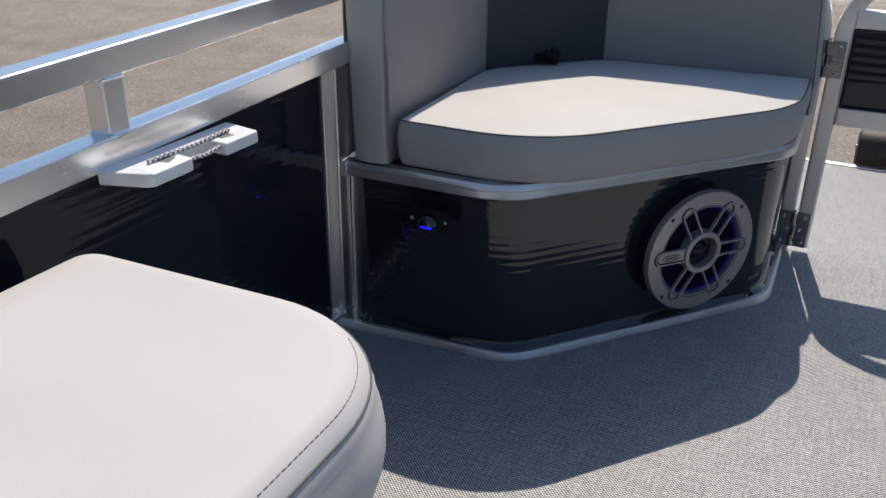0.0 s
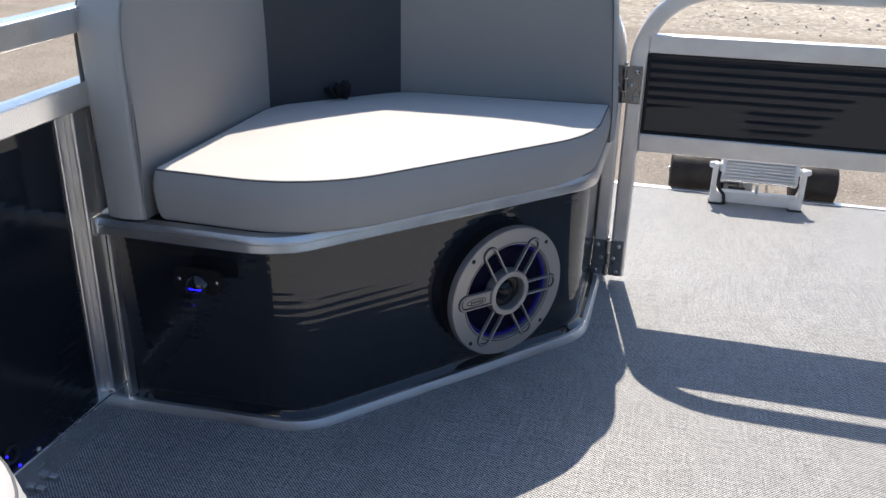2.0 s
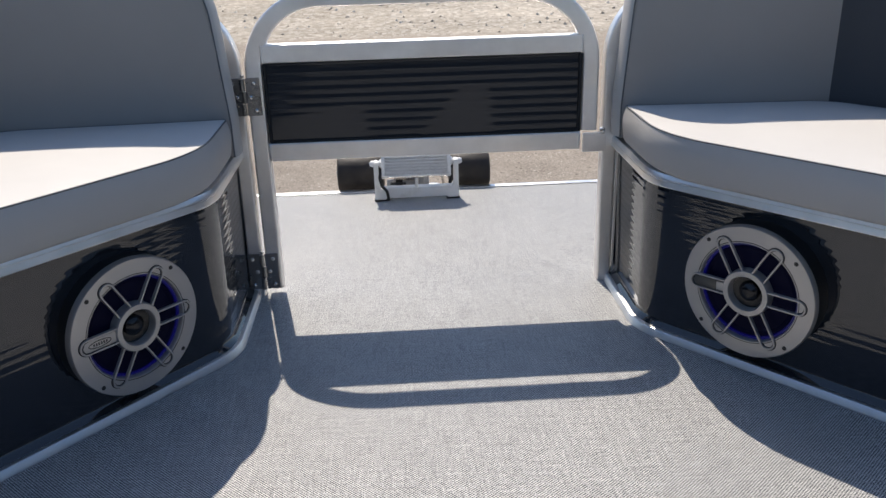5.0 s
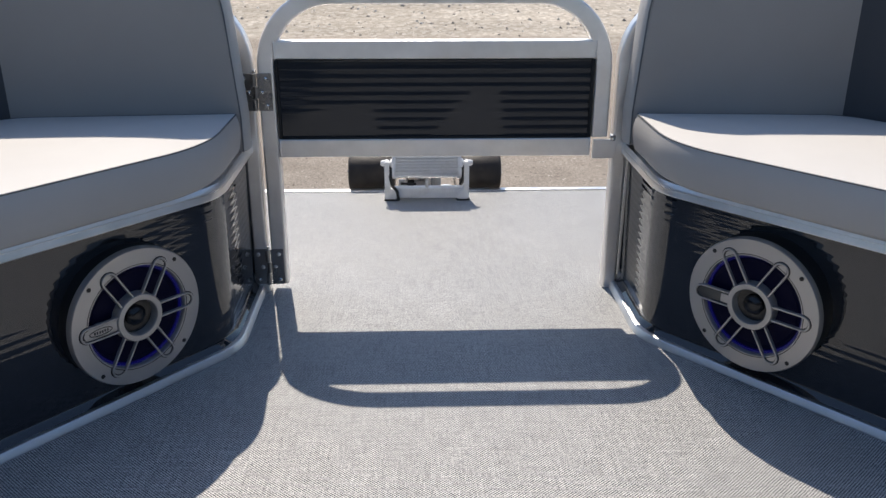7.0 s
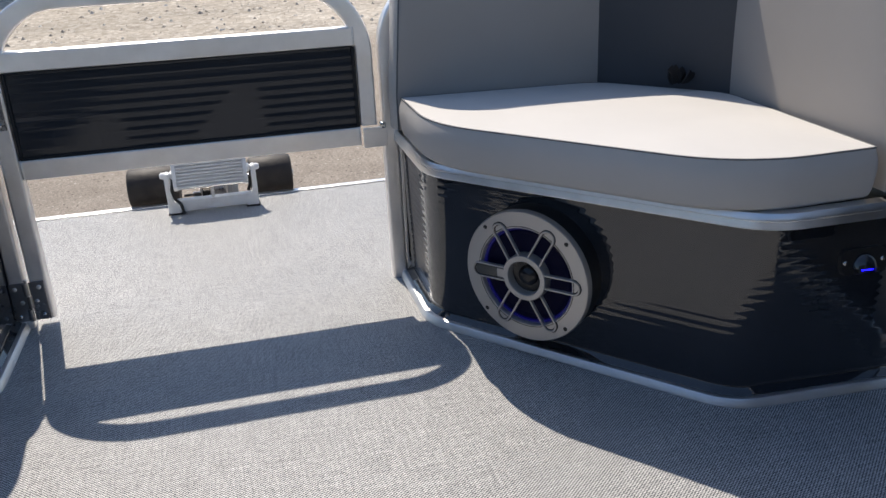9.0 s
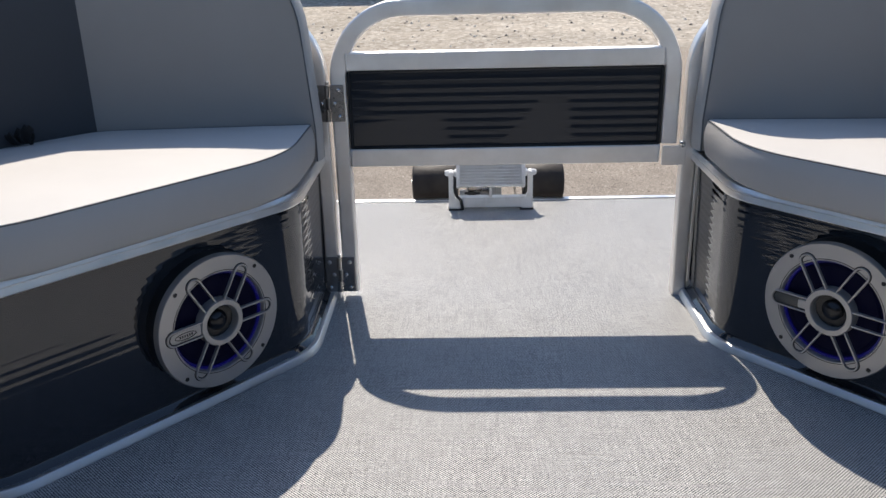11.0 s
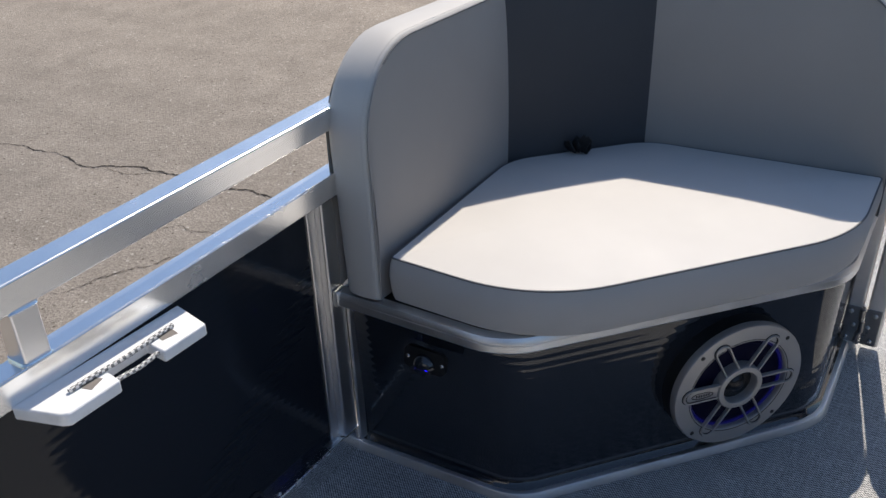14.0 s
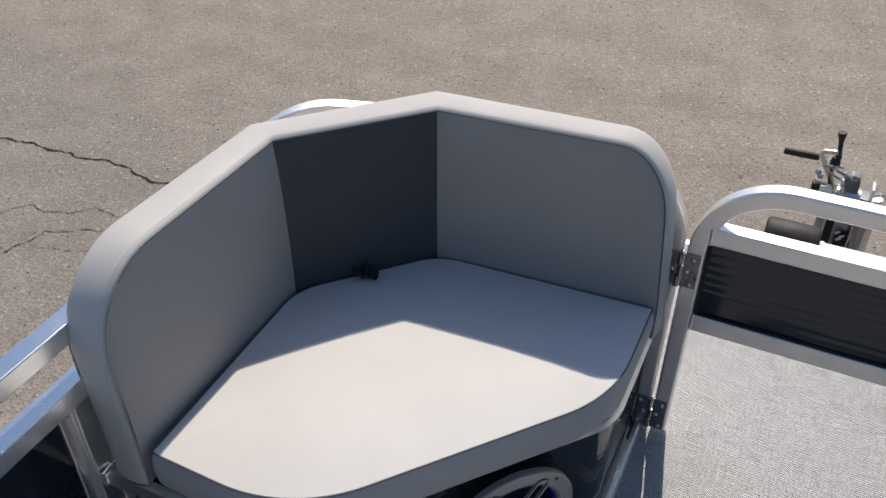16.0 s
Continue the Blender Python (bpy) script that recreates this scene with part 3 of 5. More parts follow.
def back_lines():
    """The backrest's inner and outer plan lines; the starboard seat is a little narrower."""
    dx, dm = (0.028, 0.012) if mirrored[0] else (0.0, 0.0)
    inner = [Vector(p) for p in ((-0.593 + dx, 1.166), (-0.603 + dx, 1.573), (-0.417 + dm, 1.778), (-0.006, 1.804))]
    outer = [Vector(p) for p in ((-0.662 + dx, 1.168), (-0.664 + dx, 1.600), (-0.448 + dm, 1.842), (-0.006, 1.868))]
    return inner, outer


BACK_Z0, BACK_Z1, BACK_R = 0.335, 0.700, ((0.118, 0.128), (0.088, 0.115))


def backrest(seat):
    """Three upright panels in a band of lighter boxing, with rounded upper corners."""
    BACK_IN, BACK_OUT = back_lines()
    lens = [(b - a).length for a, b in zip(BACK_IN, BACK_IN[1:])]
    total = sum(lens)
    flat_n = [Vector(((b - a).y, -(b - a).x)).normalized() for a, b in zip(BACK_IN, BACK_IN[1:])]
    mitre = [flat_n[0]] + [(m + n) / (1 + m.dot(n)) for m, n in zip(flat_n, flat_n[1:])] + [flat_n[-1]]

    def at(s):
        """Inner and outer plan points, and the inward normal, at s metres along the panels."""
        k = 0
        while k < 2 and s > lens[k] + 1e-6:
            s -= lens[k]
            k += 1
        f = s / lens[k]
        return BACK_IN[k].lerp(BACK_IN[k + 1], f), BACK_OUT[k].lerp(BACK_OUT[k + 1], f), mitre[k].lerp(mitre[k + 1], f)

    def height(s):
        for d, (a, h) in ((s, BACK_R[0]), (total - s, BACK_R[1])):
            if d < a:
                return BACK_Z1 - h + h * math.sqrt(max(0, 1 - ((a - d) / a) ** 2))
        return BACK_Z1

    def slant(s, z):
        """The end by the gate leans away from it towards the top."""
        return -0.085 * max(0.0, min(z, 0.66) - 0.40) * max(0.0, (s - starts[2]) / (total - starts[2])) ** 2

    starts = [0, lens[0], lens[0] + lens[1], total]
    back = part("backrest", a_box((-0.632, 1.20, 0.34), (-0.620, 1.55, 0.60)), black_plastic, seat, "padded three-sided backrest")
    for k, (mat, label) in enumerate(((grey_vinyl, "pale grey vinyl panel"), (dark_vinyl, "charcoal vinyl panel"), (grey_vinyl, "pale grey vinyl panel"))):
        bm, rows = bmesh.new(), []
        a, b = starts[k], starts[k + 1]
        cols = sorted({a + (b - a) * i / 16 for i in range(17)} | {min(b, a + 0.105 * (1 - math.cos(radians(9 * i)))) for i in range(11) if k == 0} | {max(a, b - 0.125 * (1 - math.cos(radians(9 * i)))) for i in range(11) if k == 2})
        for s in cols:
            p, _, nrm = at(min(max(s, a + 1e-5), b - 1e-5))
            top, row = height(s), []
            e = min(s - a if k == 0 else 9, b - s if k == 2 else 9)
            for j in range(13):
                v = j / 12
                z = BACK_Z0 + (top - BACK_Z0) * v
                soft = 0.0040 * (1 - math.exp(-min(e, top - z) / 0.036)) + 0.0005
                q = p + nrm * (soft + 0.005 * math.sin(math.pi * v)) - nrm * 0.005 * (z - 0.42) / 0.28
                row.append(bm.verts.new((q.x + slant(s, z), q.y, z)))
            rows.append(row)
        for c, d in zip(rows, rows[1:]):
            for j in range(12):
                bm.faces.new((c[j], c[j + 1], d[j + 1], d[j]))
        out = bmesh.ops.extrude_face_region(bm, geom=bm.faces[:])
        for v in out["geom"]:
            if isinstance(v, bmesh.types.BMVert):
                _, _, nrm = at((a + b) / 2)
                v.co -= Vector((nrm.x, nrm.y, 0)) * 0.012
        bmesh.ops.recalc_face_normals(bm, faces=bm.faces[:])
        part("back_panel" if k != 1 else "centre_panel", bm, mat, back, label, smooth=60)
    # boxing round the rim
    (a0, h0), (a1, h1) = BACK_R

    def bend(k, a, h):
        """Place and outward normal on a quarter ellipse, k of ten steps from the side to the top."""
        cs, sn = math.cos(radians(9 * k)), math.sin(radians(9 * k))
        out = Vector((cs / a, sn / h)).normalized()
        return a * (1 - cs), BACK_Z1 - h + h * sn, out.x, out.y

    line = [(0.0, BACK_Z0 + (BACK_Z1 - h0 - BACK_Z0) * i / 8, -1.0, 0.0) for i in range(9)]
    line += [(s, z, -u, v) for s, z, u, v in (bend(i, a0, h0) for i in range(1, 11))]
    flat = [a0 + (total - a0 - a1) * i / 30 for i in range(1, 30)] + [starts[1], starts[2]]
    line += [(s, BACK_Z1, 0.0, 1.0) for s in sorted(flat)]
    line += [(total - s, z, u, v) for s, z, u, v in (bend(i, a1, h1) for i in range(10, -1, -1))]
    line += [(total, BACK_Z1 - h1 - (BACK_Z1 - h1 - BACK_Z0) * i / 8, 1.0, 0.0) for i in range(1, 9)]
    bm, rows, seam, stitch = bmesh.new(), [], [], []
    for s, z, ns, nz in line:
        p, q, nrm = at(min(max(s, 1e-5), total - 1e-5))
        k = 0 if s <= starts[1] else 1 if s <= starts[2] else 2
        d = (BACK_IN[k + 1] - BACK_IN[k]).normalized()
        lean, rear = -0.005 * (z - 0.42) / 0.28, -0.012 * (z - 0.42) / 0.28
        row = []
        for v, bulge in ((-0.02, -0.008), (0.0, -0.001), (0.03, 0.003), (0.10, 0.0055), (0.25, 0.0075), (0.5, 0.009), (0.75, 0.0075), (0.88, 0.003), (0.96, -0.004), (1.0, -0.014)):
            c = p.lerp(q, v) + d * ns * bulge + nrm * (lean + (rear - lean) * v)
            row.append(bm.verts.new((c.x + slant(s, z), c.y, z + nz * bulge)))
        rows.append(row)
        c = p + nrm * (lean + 0.002) + d * ns * 0.001
        seam.append(Vector((c.x + slant(s, z), c.y, z + nz * 0.001)))
        c = p.lerp(q, 0.10) + d * ns * 0.0056 + nrm * lean
        stitch.append(Vector((c.x + slant(s, z), c.y, z + nz * 0.0056)))
    for a, b in zip(rows, rows[1:]):
        for k in range(len(a) - 1):
            bm.faces.new((a[k], b[k], b[k + 1], a[k + 1]))
    # the plain back, closing the pad
    cols = sorted({total * i / 40 for i in range(41)} | {starts[1], starts[2]} | {0.105 * (1 - math.cos(radians(9 * i))) for i in range(11)} | {total - 0.125 * (1 - math.cos(radians(9 * i))) for i in range(11)})
    strip = []
    for s in cols:
        _, q, nrm = at(min(max(s, 1e-5), total - 1e-5))
        q = q - nrm * 0.012 * (height(s) - 0.42) / 0.28
        strip.append([bm.verts.new((q.x + slant(s, z), q.y, z)) for z in (BACK_Z0, height(s) - 0.010)])
    for a, b in zip(strip, strip[1:]):
        bm.faces.new((a[0], b[0], b[1], a[1]))
    bmesh.ops.recalc_face_normals(bm, faces=bm.faces[:])
    part("boxing", bm, boxing_vinyl, back, "pale grey vinyl boxing band", smooth=70)
    part("piping", cord(seam[14:], 0.0014, 6, side=(0.3, 0.5, 0.7)), piping_mat, back, "grey welt along the seam")
    part("seam", cord(seam[:15], 0.0013, 6, side=(0.3, 0.5, 0.7)), grey_vinyl, back)
    part("stitching", stitches(stitch, 0.0062, 0.0002), pale_thread, back, "pale topstitching")


def stitches(path, gap, r=0.0008):
    """A row of separate thread stitches along a polyline."""
    bm, carry = bmesh.new(), 0.0
    for a, b in zip(path, path[1:]):
        d = (b - a)
        if d.length < 1e-6:
            continue
        t = d.normalized()
        s = gap - carry
        while s < d.length:
            c = a + t * s
            u = t.orthogonal().normalized() * r
            w = t.cross(u).normalized() * r
            ends = [[bm.verts.new(c + t * e * gap * 0.3 + o) for o in (u, w, -u, -w)] for e in (-1, 1)]
            for k in range(4):
                bm.faces.new((ends[0][k], ends[0][(k + 1) % 4], ends[1][(k + 1) % 4], ends[1][k]))
            s += gap
        carry = d.length - (s - gap)
    return bm


# ---- speakers in the seat bases ----
def speaker(turn, plate):
    """A round marine speaker on the slanting front; plate: the place of the badge among the six spokes."""
    d = Vector((0.6442, 0.7648, 0))                       # along the slanted front
    face = Vector((0.7648, -0.6442, -0.03)).normalized()
    vert = face.cross(d).normalized()
    if vert.z < 0:
        vert.negate()
    foot = Vector((-0.1355, 1.4742, 0.1550))
    frame_m = Matrix((d, vert, d.cross(vert))).transposed().to_4x4()
    if frame_m.col[2].to_3d().dot(face) < 0:
        frame_m.col[2] = -frame_m.col[2]
    place = Matrix.Translation(foot) @ frame_m
    # place's z is the axis, out of the base
    spk = thing("speaker", foot, "round silver marine speaker with blue light inside", "speaker", "speakers in the seat bases")

    def put(bm):
        bm.transform(place)
        bmesh.ops.recalc_face_normals(bm, faces=bm.faces[:])
        return bm

    def ring(r0, r1, z0, z1, bev=0.002, seg=72):
        return put(lathe(bmesh.new(), [(r0, z0), (r1, z0), (r1, z1 - bev), (r1 - bev * 0.6, z1), (r0 + bev * 0.6, z1), (r0, z1 - bev), (r0, z0)], seg=seg, cap=False))

    part("surround", ring(0.0868, 0.1145, -0.036, 0.005, 0.002, 64), black_plastic, spk, "black spacer ring")
    part("cone", put(lathe(bmesh.new(), [(0.0866, 0.003), (0.083, 0.0045), (0.078, 0.006), (0.073, 0.0035), (0.068, -0.001), (0.040, -0.0095), (0.024, -0.0095)], seg=48)), cone_mat, spk, "dark speaker cone")
    part("light_ring", ring(0.0805, 0.0862, 0.004, 0.0075), blue_ring, spk, "dim blue light ring")
    front = part("front_ring", ring(0.0852, 0.1155, 0.004, 0.0165, 0.003), silver_plastic, spk, "satin silver rim")
    part("hub", ring(0.0290, 0.0405, -0.008, 0.0215, 0.003), silver_plastic, spk, "silver hub ring")
    part("tweeter", put(lathe(bmesh.new(), [(0.0292, 0.002), (0.0292, 0.006), (0.022, 0.004), (0.0175, 0.004), (0.0170, 0.008), (0.0120, 0.0135), (0.006, 0.0155), (0.001, 0.0158)], seg=32)), dome_mat, spk, "dark domed tweeter")
    for k in range(6):
        a = radians(turn + 60 * k)
        spin = Matrix.Rotation(a, 4, "Z")
        # a long narrow loop from the hub to the rim
        w, x0, x1 = 0.0118, 0.038, 0.1000
        loop = [Vector((x0, -w, 0))] + [Vector((x1 - w, -w, 0))] + [Vector((x1 - w + w * math.sin(radians(15 * j)), -w * math.cos(radians(15 * j)), 0)) for j in range(1, 12)] + [Vector((x1 - w, w, 0)), Vector((x0, w, 0))]
        bm = sweep(bmesh.new(), [v + Vector((0, 0, 0.0165)) for v in loop], rounded_rect(0.0030, 0.007, 0.0009, 2), (0, 0, 1))
        bm.transform(spin)
        part("spoke", put(bm), silver_plastic, spk)
        if k == plate:
            dark = mirrored[0]
            pl = a_box((0.052 if dark else 0.038, -0.0100, 0.013), (0.0965, 0.0100, 0.0185), 0.003)
            pl.transform(spin)
            badge = part("badge", put(pl), badge_mat if dark else silver_plastic, spk, "dark grey badge plate" if dark else "silver badge plate")
            rim = [Vector((a, b, 0.0183)) for a, b in ((0.042, -0.0104), (0.086, -0.0104), (0.0935, -0.0080), (0.0970, 0.0), (0.0935, 0.0080), (0.086, 0.0104), (0.042, 0.0104))]
            bm = sweep(bmesh.new(), rim, circle(0.0009, 6), (0, 0, 1))
            bm.transform(spin)
            part("groove", put(bm), black_plastic, badge)
            if dark:
                pl = a_box((0.038, -0.0080, 0.013), (0.0535, 0.0080, 0.0190), 0.002)
                pl.transform(spin)
                part("root", put(pl), silver_plastic, badge, "silver root block")
                continue
            oval = [Vector((0.068 + 0.019 * math.cos(radians(15 * j)), 0.0055 * math.sin(radians(15 * j)), 0.0188)) for j in range(24)]
            bm = sweep(bmesh.new(), oval, circle(0.0007, 6), (0, 0, 1), True)
            for j in range(6):
                box(bm, (0.0555 + 0.0043 * j, -0.0022, 0.018), (0.0578 + 0.0043 * j, 0.0022, 0.0191))
            bm.transform(spin)
            part("emblem", put(bm), black_plastic, badge, "black oval emblem")
        # dark slot at the loop's outer end
        bm = bmesh.new()
        slot = [Vector((x1 - w + (w + 0.0022) * math.sin(radians(15 * j)), -(w + 0.0022) * math.cos(radians(15 * j)), 0.0166)) for j in range(0, 13)]
        sweep(bm, slot, circle(0.0010, 6), (0, 0, 1))
        bm.transform(spin)
        tip = [Vector((x1 - w + (w - 0.0022) * math.sin(radians(15 * j)), -(w - 0.0022) * math.cos(radians(15 * j)), 0.0168)) for j in range(0, 13)]
        inner = sweep(bmesh.new(), tip, circle(0.0009, 6), (0, 0, 1))
        inner.transform(spin)
        part("groove", put(bm), black_plastic, front)
        part("groove", put(inner), black_plastic, front)
    seam = [Vector((0.0892 * math.cos(radians(6 * j)), 0.0892 * math.sin(radians(6 * j)), 0.0163)) for j in range(60)]
    part("groove", put(sweep(bmesh.new(), seam, circle(0.0008, 6), (0, 0, 1), True)), black_plastic, front)
    for k in range(4):
        a = radians(turn + 47 + 90 * k)
        bm = lathe(bmesh.new(), [(0.0036, 0.012), (0.0036, 0.0172), (0.002, 0.0175)], Matrix.Translation((0.1065 * math.cos(a), 0.1065 * math.sin(a), 0)), 14)
        part("screw", put(bm), black_plastic, front, "black recessed screw")
    return spk


def courtesy_light():
    """A small moulded step light with a blue diode, on the base's front."""
    at = Vector((-0.518, 1.170, 0.250))
    lamp = thing("courtesy_light", at, "small black step light with blue glow", "step light", "step lights")
    m = Matrix.Translation(at) @ pose(0, 0, 0, -9, 0, 1)
    plate = pad_board([Vector(p) for p in rounded_rect(0.072, 0.036, 0.011, 5)], -0.002, 0.006)
    plate.transform(m @ pose(0, 0, 0, 90, 0, 0))
    bmesh.ops.recalc_face_normals(plate, faces=plate.faces[:])
    part("housing", plate, black_plastic, lamp, "black rounded face plate")
    # an eyelid hood, open below, with the diode under its lip
    hood, rows = bmesh.new(), []
    for j in range(7):
        a = radians(90 * j / 6)
        rows.append([hood.verts.new(m @ Vector((0.019 * math.cos(a) * math.cos(radians(180 * k / 12)), -0.005 - 0.013 * math.cos(a) * math.sin(radians(180 * k / 12)), -0.009 + 0.020 * math.sin(a)))) for k in range(13)])
    for p, q in zip(rows, rows[1:]):
        for k in range(12):
            hood.faces.new((p[k], p[k + 1], q[k + 1], q[k]))
    hood.faces.new(rows[0])
    bmesh.ops.remove_doubles(hood, verts=hood.verts[:], dist=0.0002)
    bmesh.ops.recalc_face_normals(hood, faces=hood.faces[:])
    part("lens", hood, black_gloss, lamp, "dark glossy hood", smooth=60)
    part("diode", a_box((-0.010, -0.0125, -0.0125), (0.010, -0.007, -0.0092), 0.0008, 1, m), blue_led, lamp, "glowing blue diode")
    for x in (-0.0135, 0.0135):
        part("cheek", a_box((x - 0.0025, -0.0165, -0.0150), (x + 0.0025, -0.005, -0.0088), 0.0008, 1, m), black_plastic, lamp)
    for x in (-0.029, 0.030):
        part("screw", bolt(m @ Vector((x, -0.005, 0.0)), m.to_3x3() @ Vector((0, -1, 0)), 0.0034, 0.0025), bolt_steel, lamp, "bright screw head")
    return lamp


def strap_tuft():
    """The black webbing tail that sticks up between cushion and backrest."""
    rnd = random.Random(4)
    at = Vector((-0.494, 1.650, SEAT_Z + 0.006))
    ob = thing("strap_end", at, "frayed black webbing strap end on the cushion", "strap")
    for j in range(9):
        a = rnd.uniform(-1, 1)
        base = at + Vector((rnd.uniform(-0.014, 0.014), rnd.uniform(-0.010, 0.006), 0.0))
        tip = base + Vector((rnd.uniform(-0.012, 0.016), -0.006, rnd.uniform(0.016, 0.032)))
        mid = base.lerp(tip, 0.5) + Vector((a * 0.012, -0.008, 0.004))
        path = [base.lerp(mid, s).lerp(mid.lerp(tip, s), s) for s in (0, 0.2, 0.4, 0.6, 0.8, 1.0)]
        part("webbing", sweep(bmesh.new(), path, rounded_rect(0.013, 0.004, 0.0015, 2), (0.4, 1, 0.2)), black_rubber, ob)
    return ob


# ---- fences ----
def side_fence():
    """Two square rails over a black sheet, with a stub between the rails and an upright by the seat."""
    x = -0.672
    fence = thing("side_fence", (x, 0.0, 0.0), "bare aluminium side fence with black sheet panel", "fence", "boat fences")
    y0, y1 = DECK_Y0 + 0.02, 1.62

    def high(y):
        """Middle heights of the two rails, which rise towards the bow."""
        s = max(y, 0.35) - 0.85
        return 0.5917 + 0.043 * s, 0.4958 + 0.040 * s

    run = [y0, 0.30, 0.35, 0.40, y1]
    part("top_rail", tube([(x, y, high(y)[0]) for y in run], 0.032, 0.032, 0.0025, (0, 0, 1)), rail_alu, fence)
    part("middle_rail", tube([(x, y, high(y)[1]) for y in run], 0.032, 0.034, 0.0025, (0, 0, 1)), rail_alu, fence)
    part("bottom_rail", tube([(x - 0.016, y0, 0.025), (x - 0.016, 1.178, 0.025)], 0.032, 0.050, 0.003, (0, 0, 1)), rail_alu, fence)
    for y in (0.688, -0.25, -1.2):
        stub = part("stub_post", tube([(x, y, high(y)[1] + 0.0165), (x, y, high(y)[0] - 0.0155)], 0.030, 0.030, 0.0025, (0, 1, 0)), post_alu, fence)
        for z in (high(y)[1] + 0.018, high(y)[0] - 0.017):
            rim = [Vector((x + a, y + b, z)) for a, b in rounded_rect(0.031, 0.031, 0.005, 3)]
            part("weld", cord(rim, 0.0024, 6, True), rail_alu, stub, "rough weld bead")
    for y in (-0.25, -1.2):
        part("post", tube([(x - 0.016, y, 0.050), (x, y, high(y)[1] - 0.015)], 0.032, 0.034, 0.004, (0, 1, 0)), post_alu, fence)
    chan = part("corner_post", tube([(x - 0.016, 1.1625, 0.0505), (x - 0.016, 1.1625, 0.492)], 0.032, 0.035, 0.004, (0, 1, 0)), post_alu, fence)
    part("weld", cord([(x - 0.030, 1.1445, 0.4865), (x - 0.004, 1.1435, 0.4880), (x + 0.0015, 1.146, 0.4885), (x + 0.0018, 1.160, 0.4892), (x + 0.0015, 1.178, 0.4900)], 0.0034, 6), rail_alu, chan, "rough weld bead")
    part("weld", cord([(x - 0.030, 1.1445, 0.0510), (x - 0.004, 1.1435, 0.0510), (x + 0.0012, 1.146, 0.0505), (x + 0.0012, 1.176, 0.0505)], 0.0026, 6), rail_alu, chan, "rough weld bead")
    # black panel between the posts
    bm, rows = bmesh.new(), []
    ya, yb, nz = -0.232, 1.128, 360
    for j in range(nz + 1):
        z = 0.050 + 0.436 * j / nz
        rows.append([bm.verts.new((x - 0.017 + ribs(z, 0.0142, 0.00005), ya + (yb - ya) * i / 12, z)) for i in range(13)])
    for a, b in zip(rows, rows[1:]):
        for k in range(12):
            bm.faces.new((a[k], a[k + 1], b[k + 1], b[k]))
    out = bmesh.ops.extrude_face_region(bm, geom=bm.faces[:])
    for v in out["geom"]:
        if isinstance(v, bmesh.types.BMVert):
            v.co.x -= 0.004
    bmesh.ops.recalc_face_normals(bm, faces=bm.faces[:])
    part("panel", bm, fence_sheet, fence, "glossy black ribbed sheet", smooth=50)
    part("panel", a_box((x - 0.019, -1.18, 0.050), (x - 0.015, -0.268, 0.486)), fence_sheet, fence, "glossy black sheet")
    part("panel_trim", a_box((x - 0.0215, 1.1275, 0.050), (x - 0.0130, 1.1450, 0.487), 0.0012, 1), post_alu, fence, "flat aluminium strip beside the panel")
    part("screw", bolt((x - 0.010, 0.990, 0.050), (0, 0, 1), 0.0045, 0.003), bolt_steel, fence, "steel screw head")
    for y in (0.960, 0.986):
        part("clip", a_box((x + 0.001, y, 0.0), (x + 0.015, y + 0.009, 0.009), 0.001, 1), bolt_steel, fence, "small bright clip")
    return fence


def bow_fence():
    """The bent tube behind the corner seat, from the side round to the post by the gate."""
    y = 1.915
    px = -0.003 if mirrored[0] else -0.0090
    fence = thing("bow_fence", (-0.3, y, 0.0), "bent aluminium bow rail with black sheet panel", "fence", "boat fences")
    path = fillet([(-0.742, 1.638, 0.0), (-0.742, 1.638, 0.712), (-0.48, y, 0.612), (px, y, 0.610), (px, y, 0.0)], [0, 0.24, 0.2, 0.13, 0], 12)
    prof = rounded_rect(0.030, 0.030, 0.005)
    bm, rows = bmesh.new(), []
    for i, p in enumerate(path):
        t = (path[min(i + 1, len(path) - 1)] - path[max(i - 1, 0)]).normalized()
        out = Vector((-0.75, 0.66, 0)) if p.x < -0.70 else Vector((0, 1, 0)) if p.x > -0.40 else Vector((-0.4, 0.9, 0))
        out = (out - t * out.dot(t)).normalized()
        u = out.cross(t).normalized()
        rows.append([bm.verts.new(p + u * a + out * b) for a, b in prof])
    for a, b in zip(rows, rows[1:]):
        for k in range(len(prof)):
            bm.faces.new((a[k], a[(k + 1) % len(prof)], b[(k + 1) % len(prof)], b[k]))
    bm.faces.new(rows[0][::-1]), bm.faces.new(rows[-1])
    bmesh.ops.recalc_face_normals(bm, faces=bm.faces[:])
    part("top_tube", bm, gate_alu, fence)
    if mirrored[0]:
        part("flange", a_box((px - 0.0215, y - 0.015, 0.030), (px - 0.0150, y - 0.010, 0.300), 0.001, 1), gate_alu, fence, "narrow aluminium flange beside the post")
    for z in (0.504, 0.018):
        part("cross_rail", tube([(-0.70, 1.70, z), (-0.50, y, z), (px - 0.016, y, z)], 0.030, 0.034, 0.004, (0, 0, 1)), gate_alu, fence)
    part("panel", a_box((-0.50, y - 0.002, 0.036), (px - 0.016, y + 0.002, 0.487)), black_gloss, fence, "glossy black sheet")
    m = Matrix.Translation((-0.60, 1.818, 0.26)) @ pose(0, 0, 0, 0, 0, 49.6)
    part("panel", a_box((-0.15, -0.002, -0.225), (0.15, 0.002, 0.225), 0, 1, m), black_gloss, fence, "glossy black sheet")
    return fence


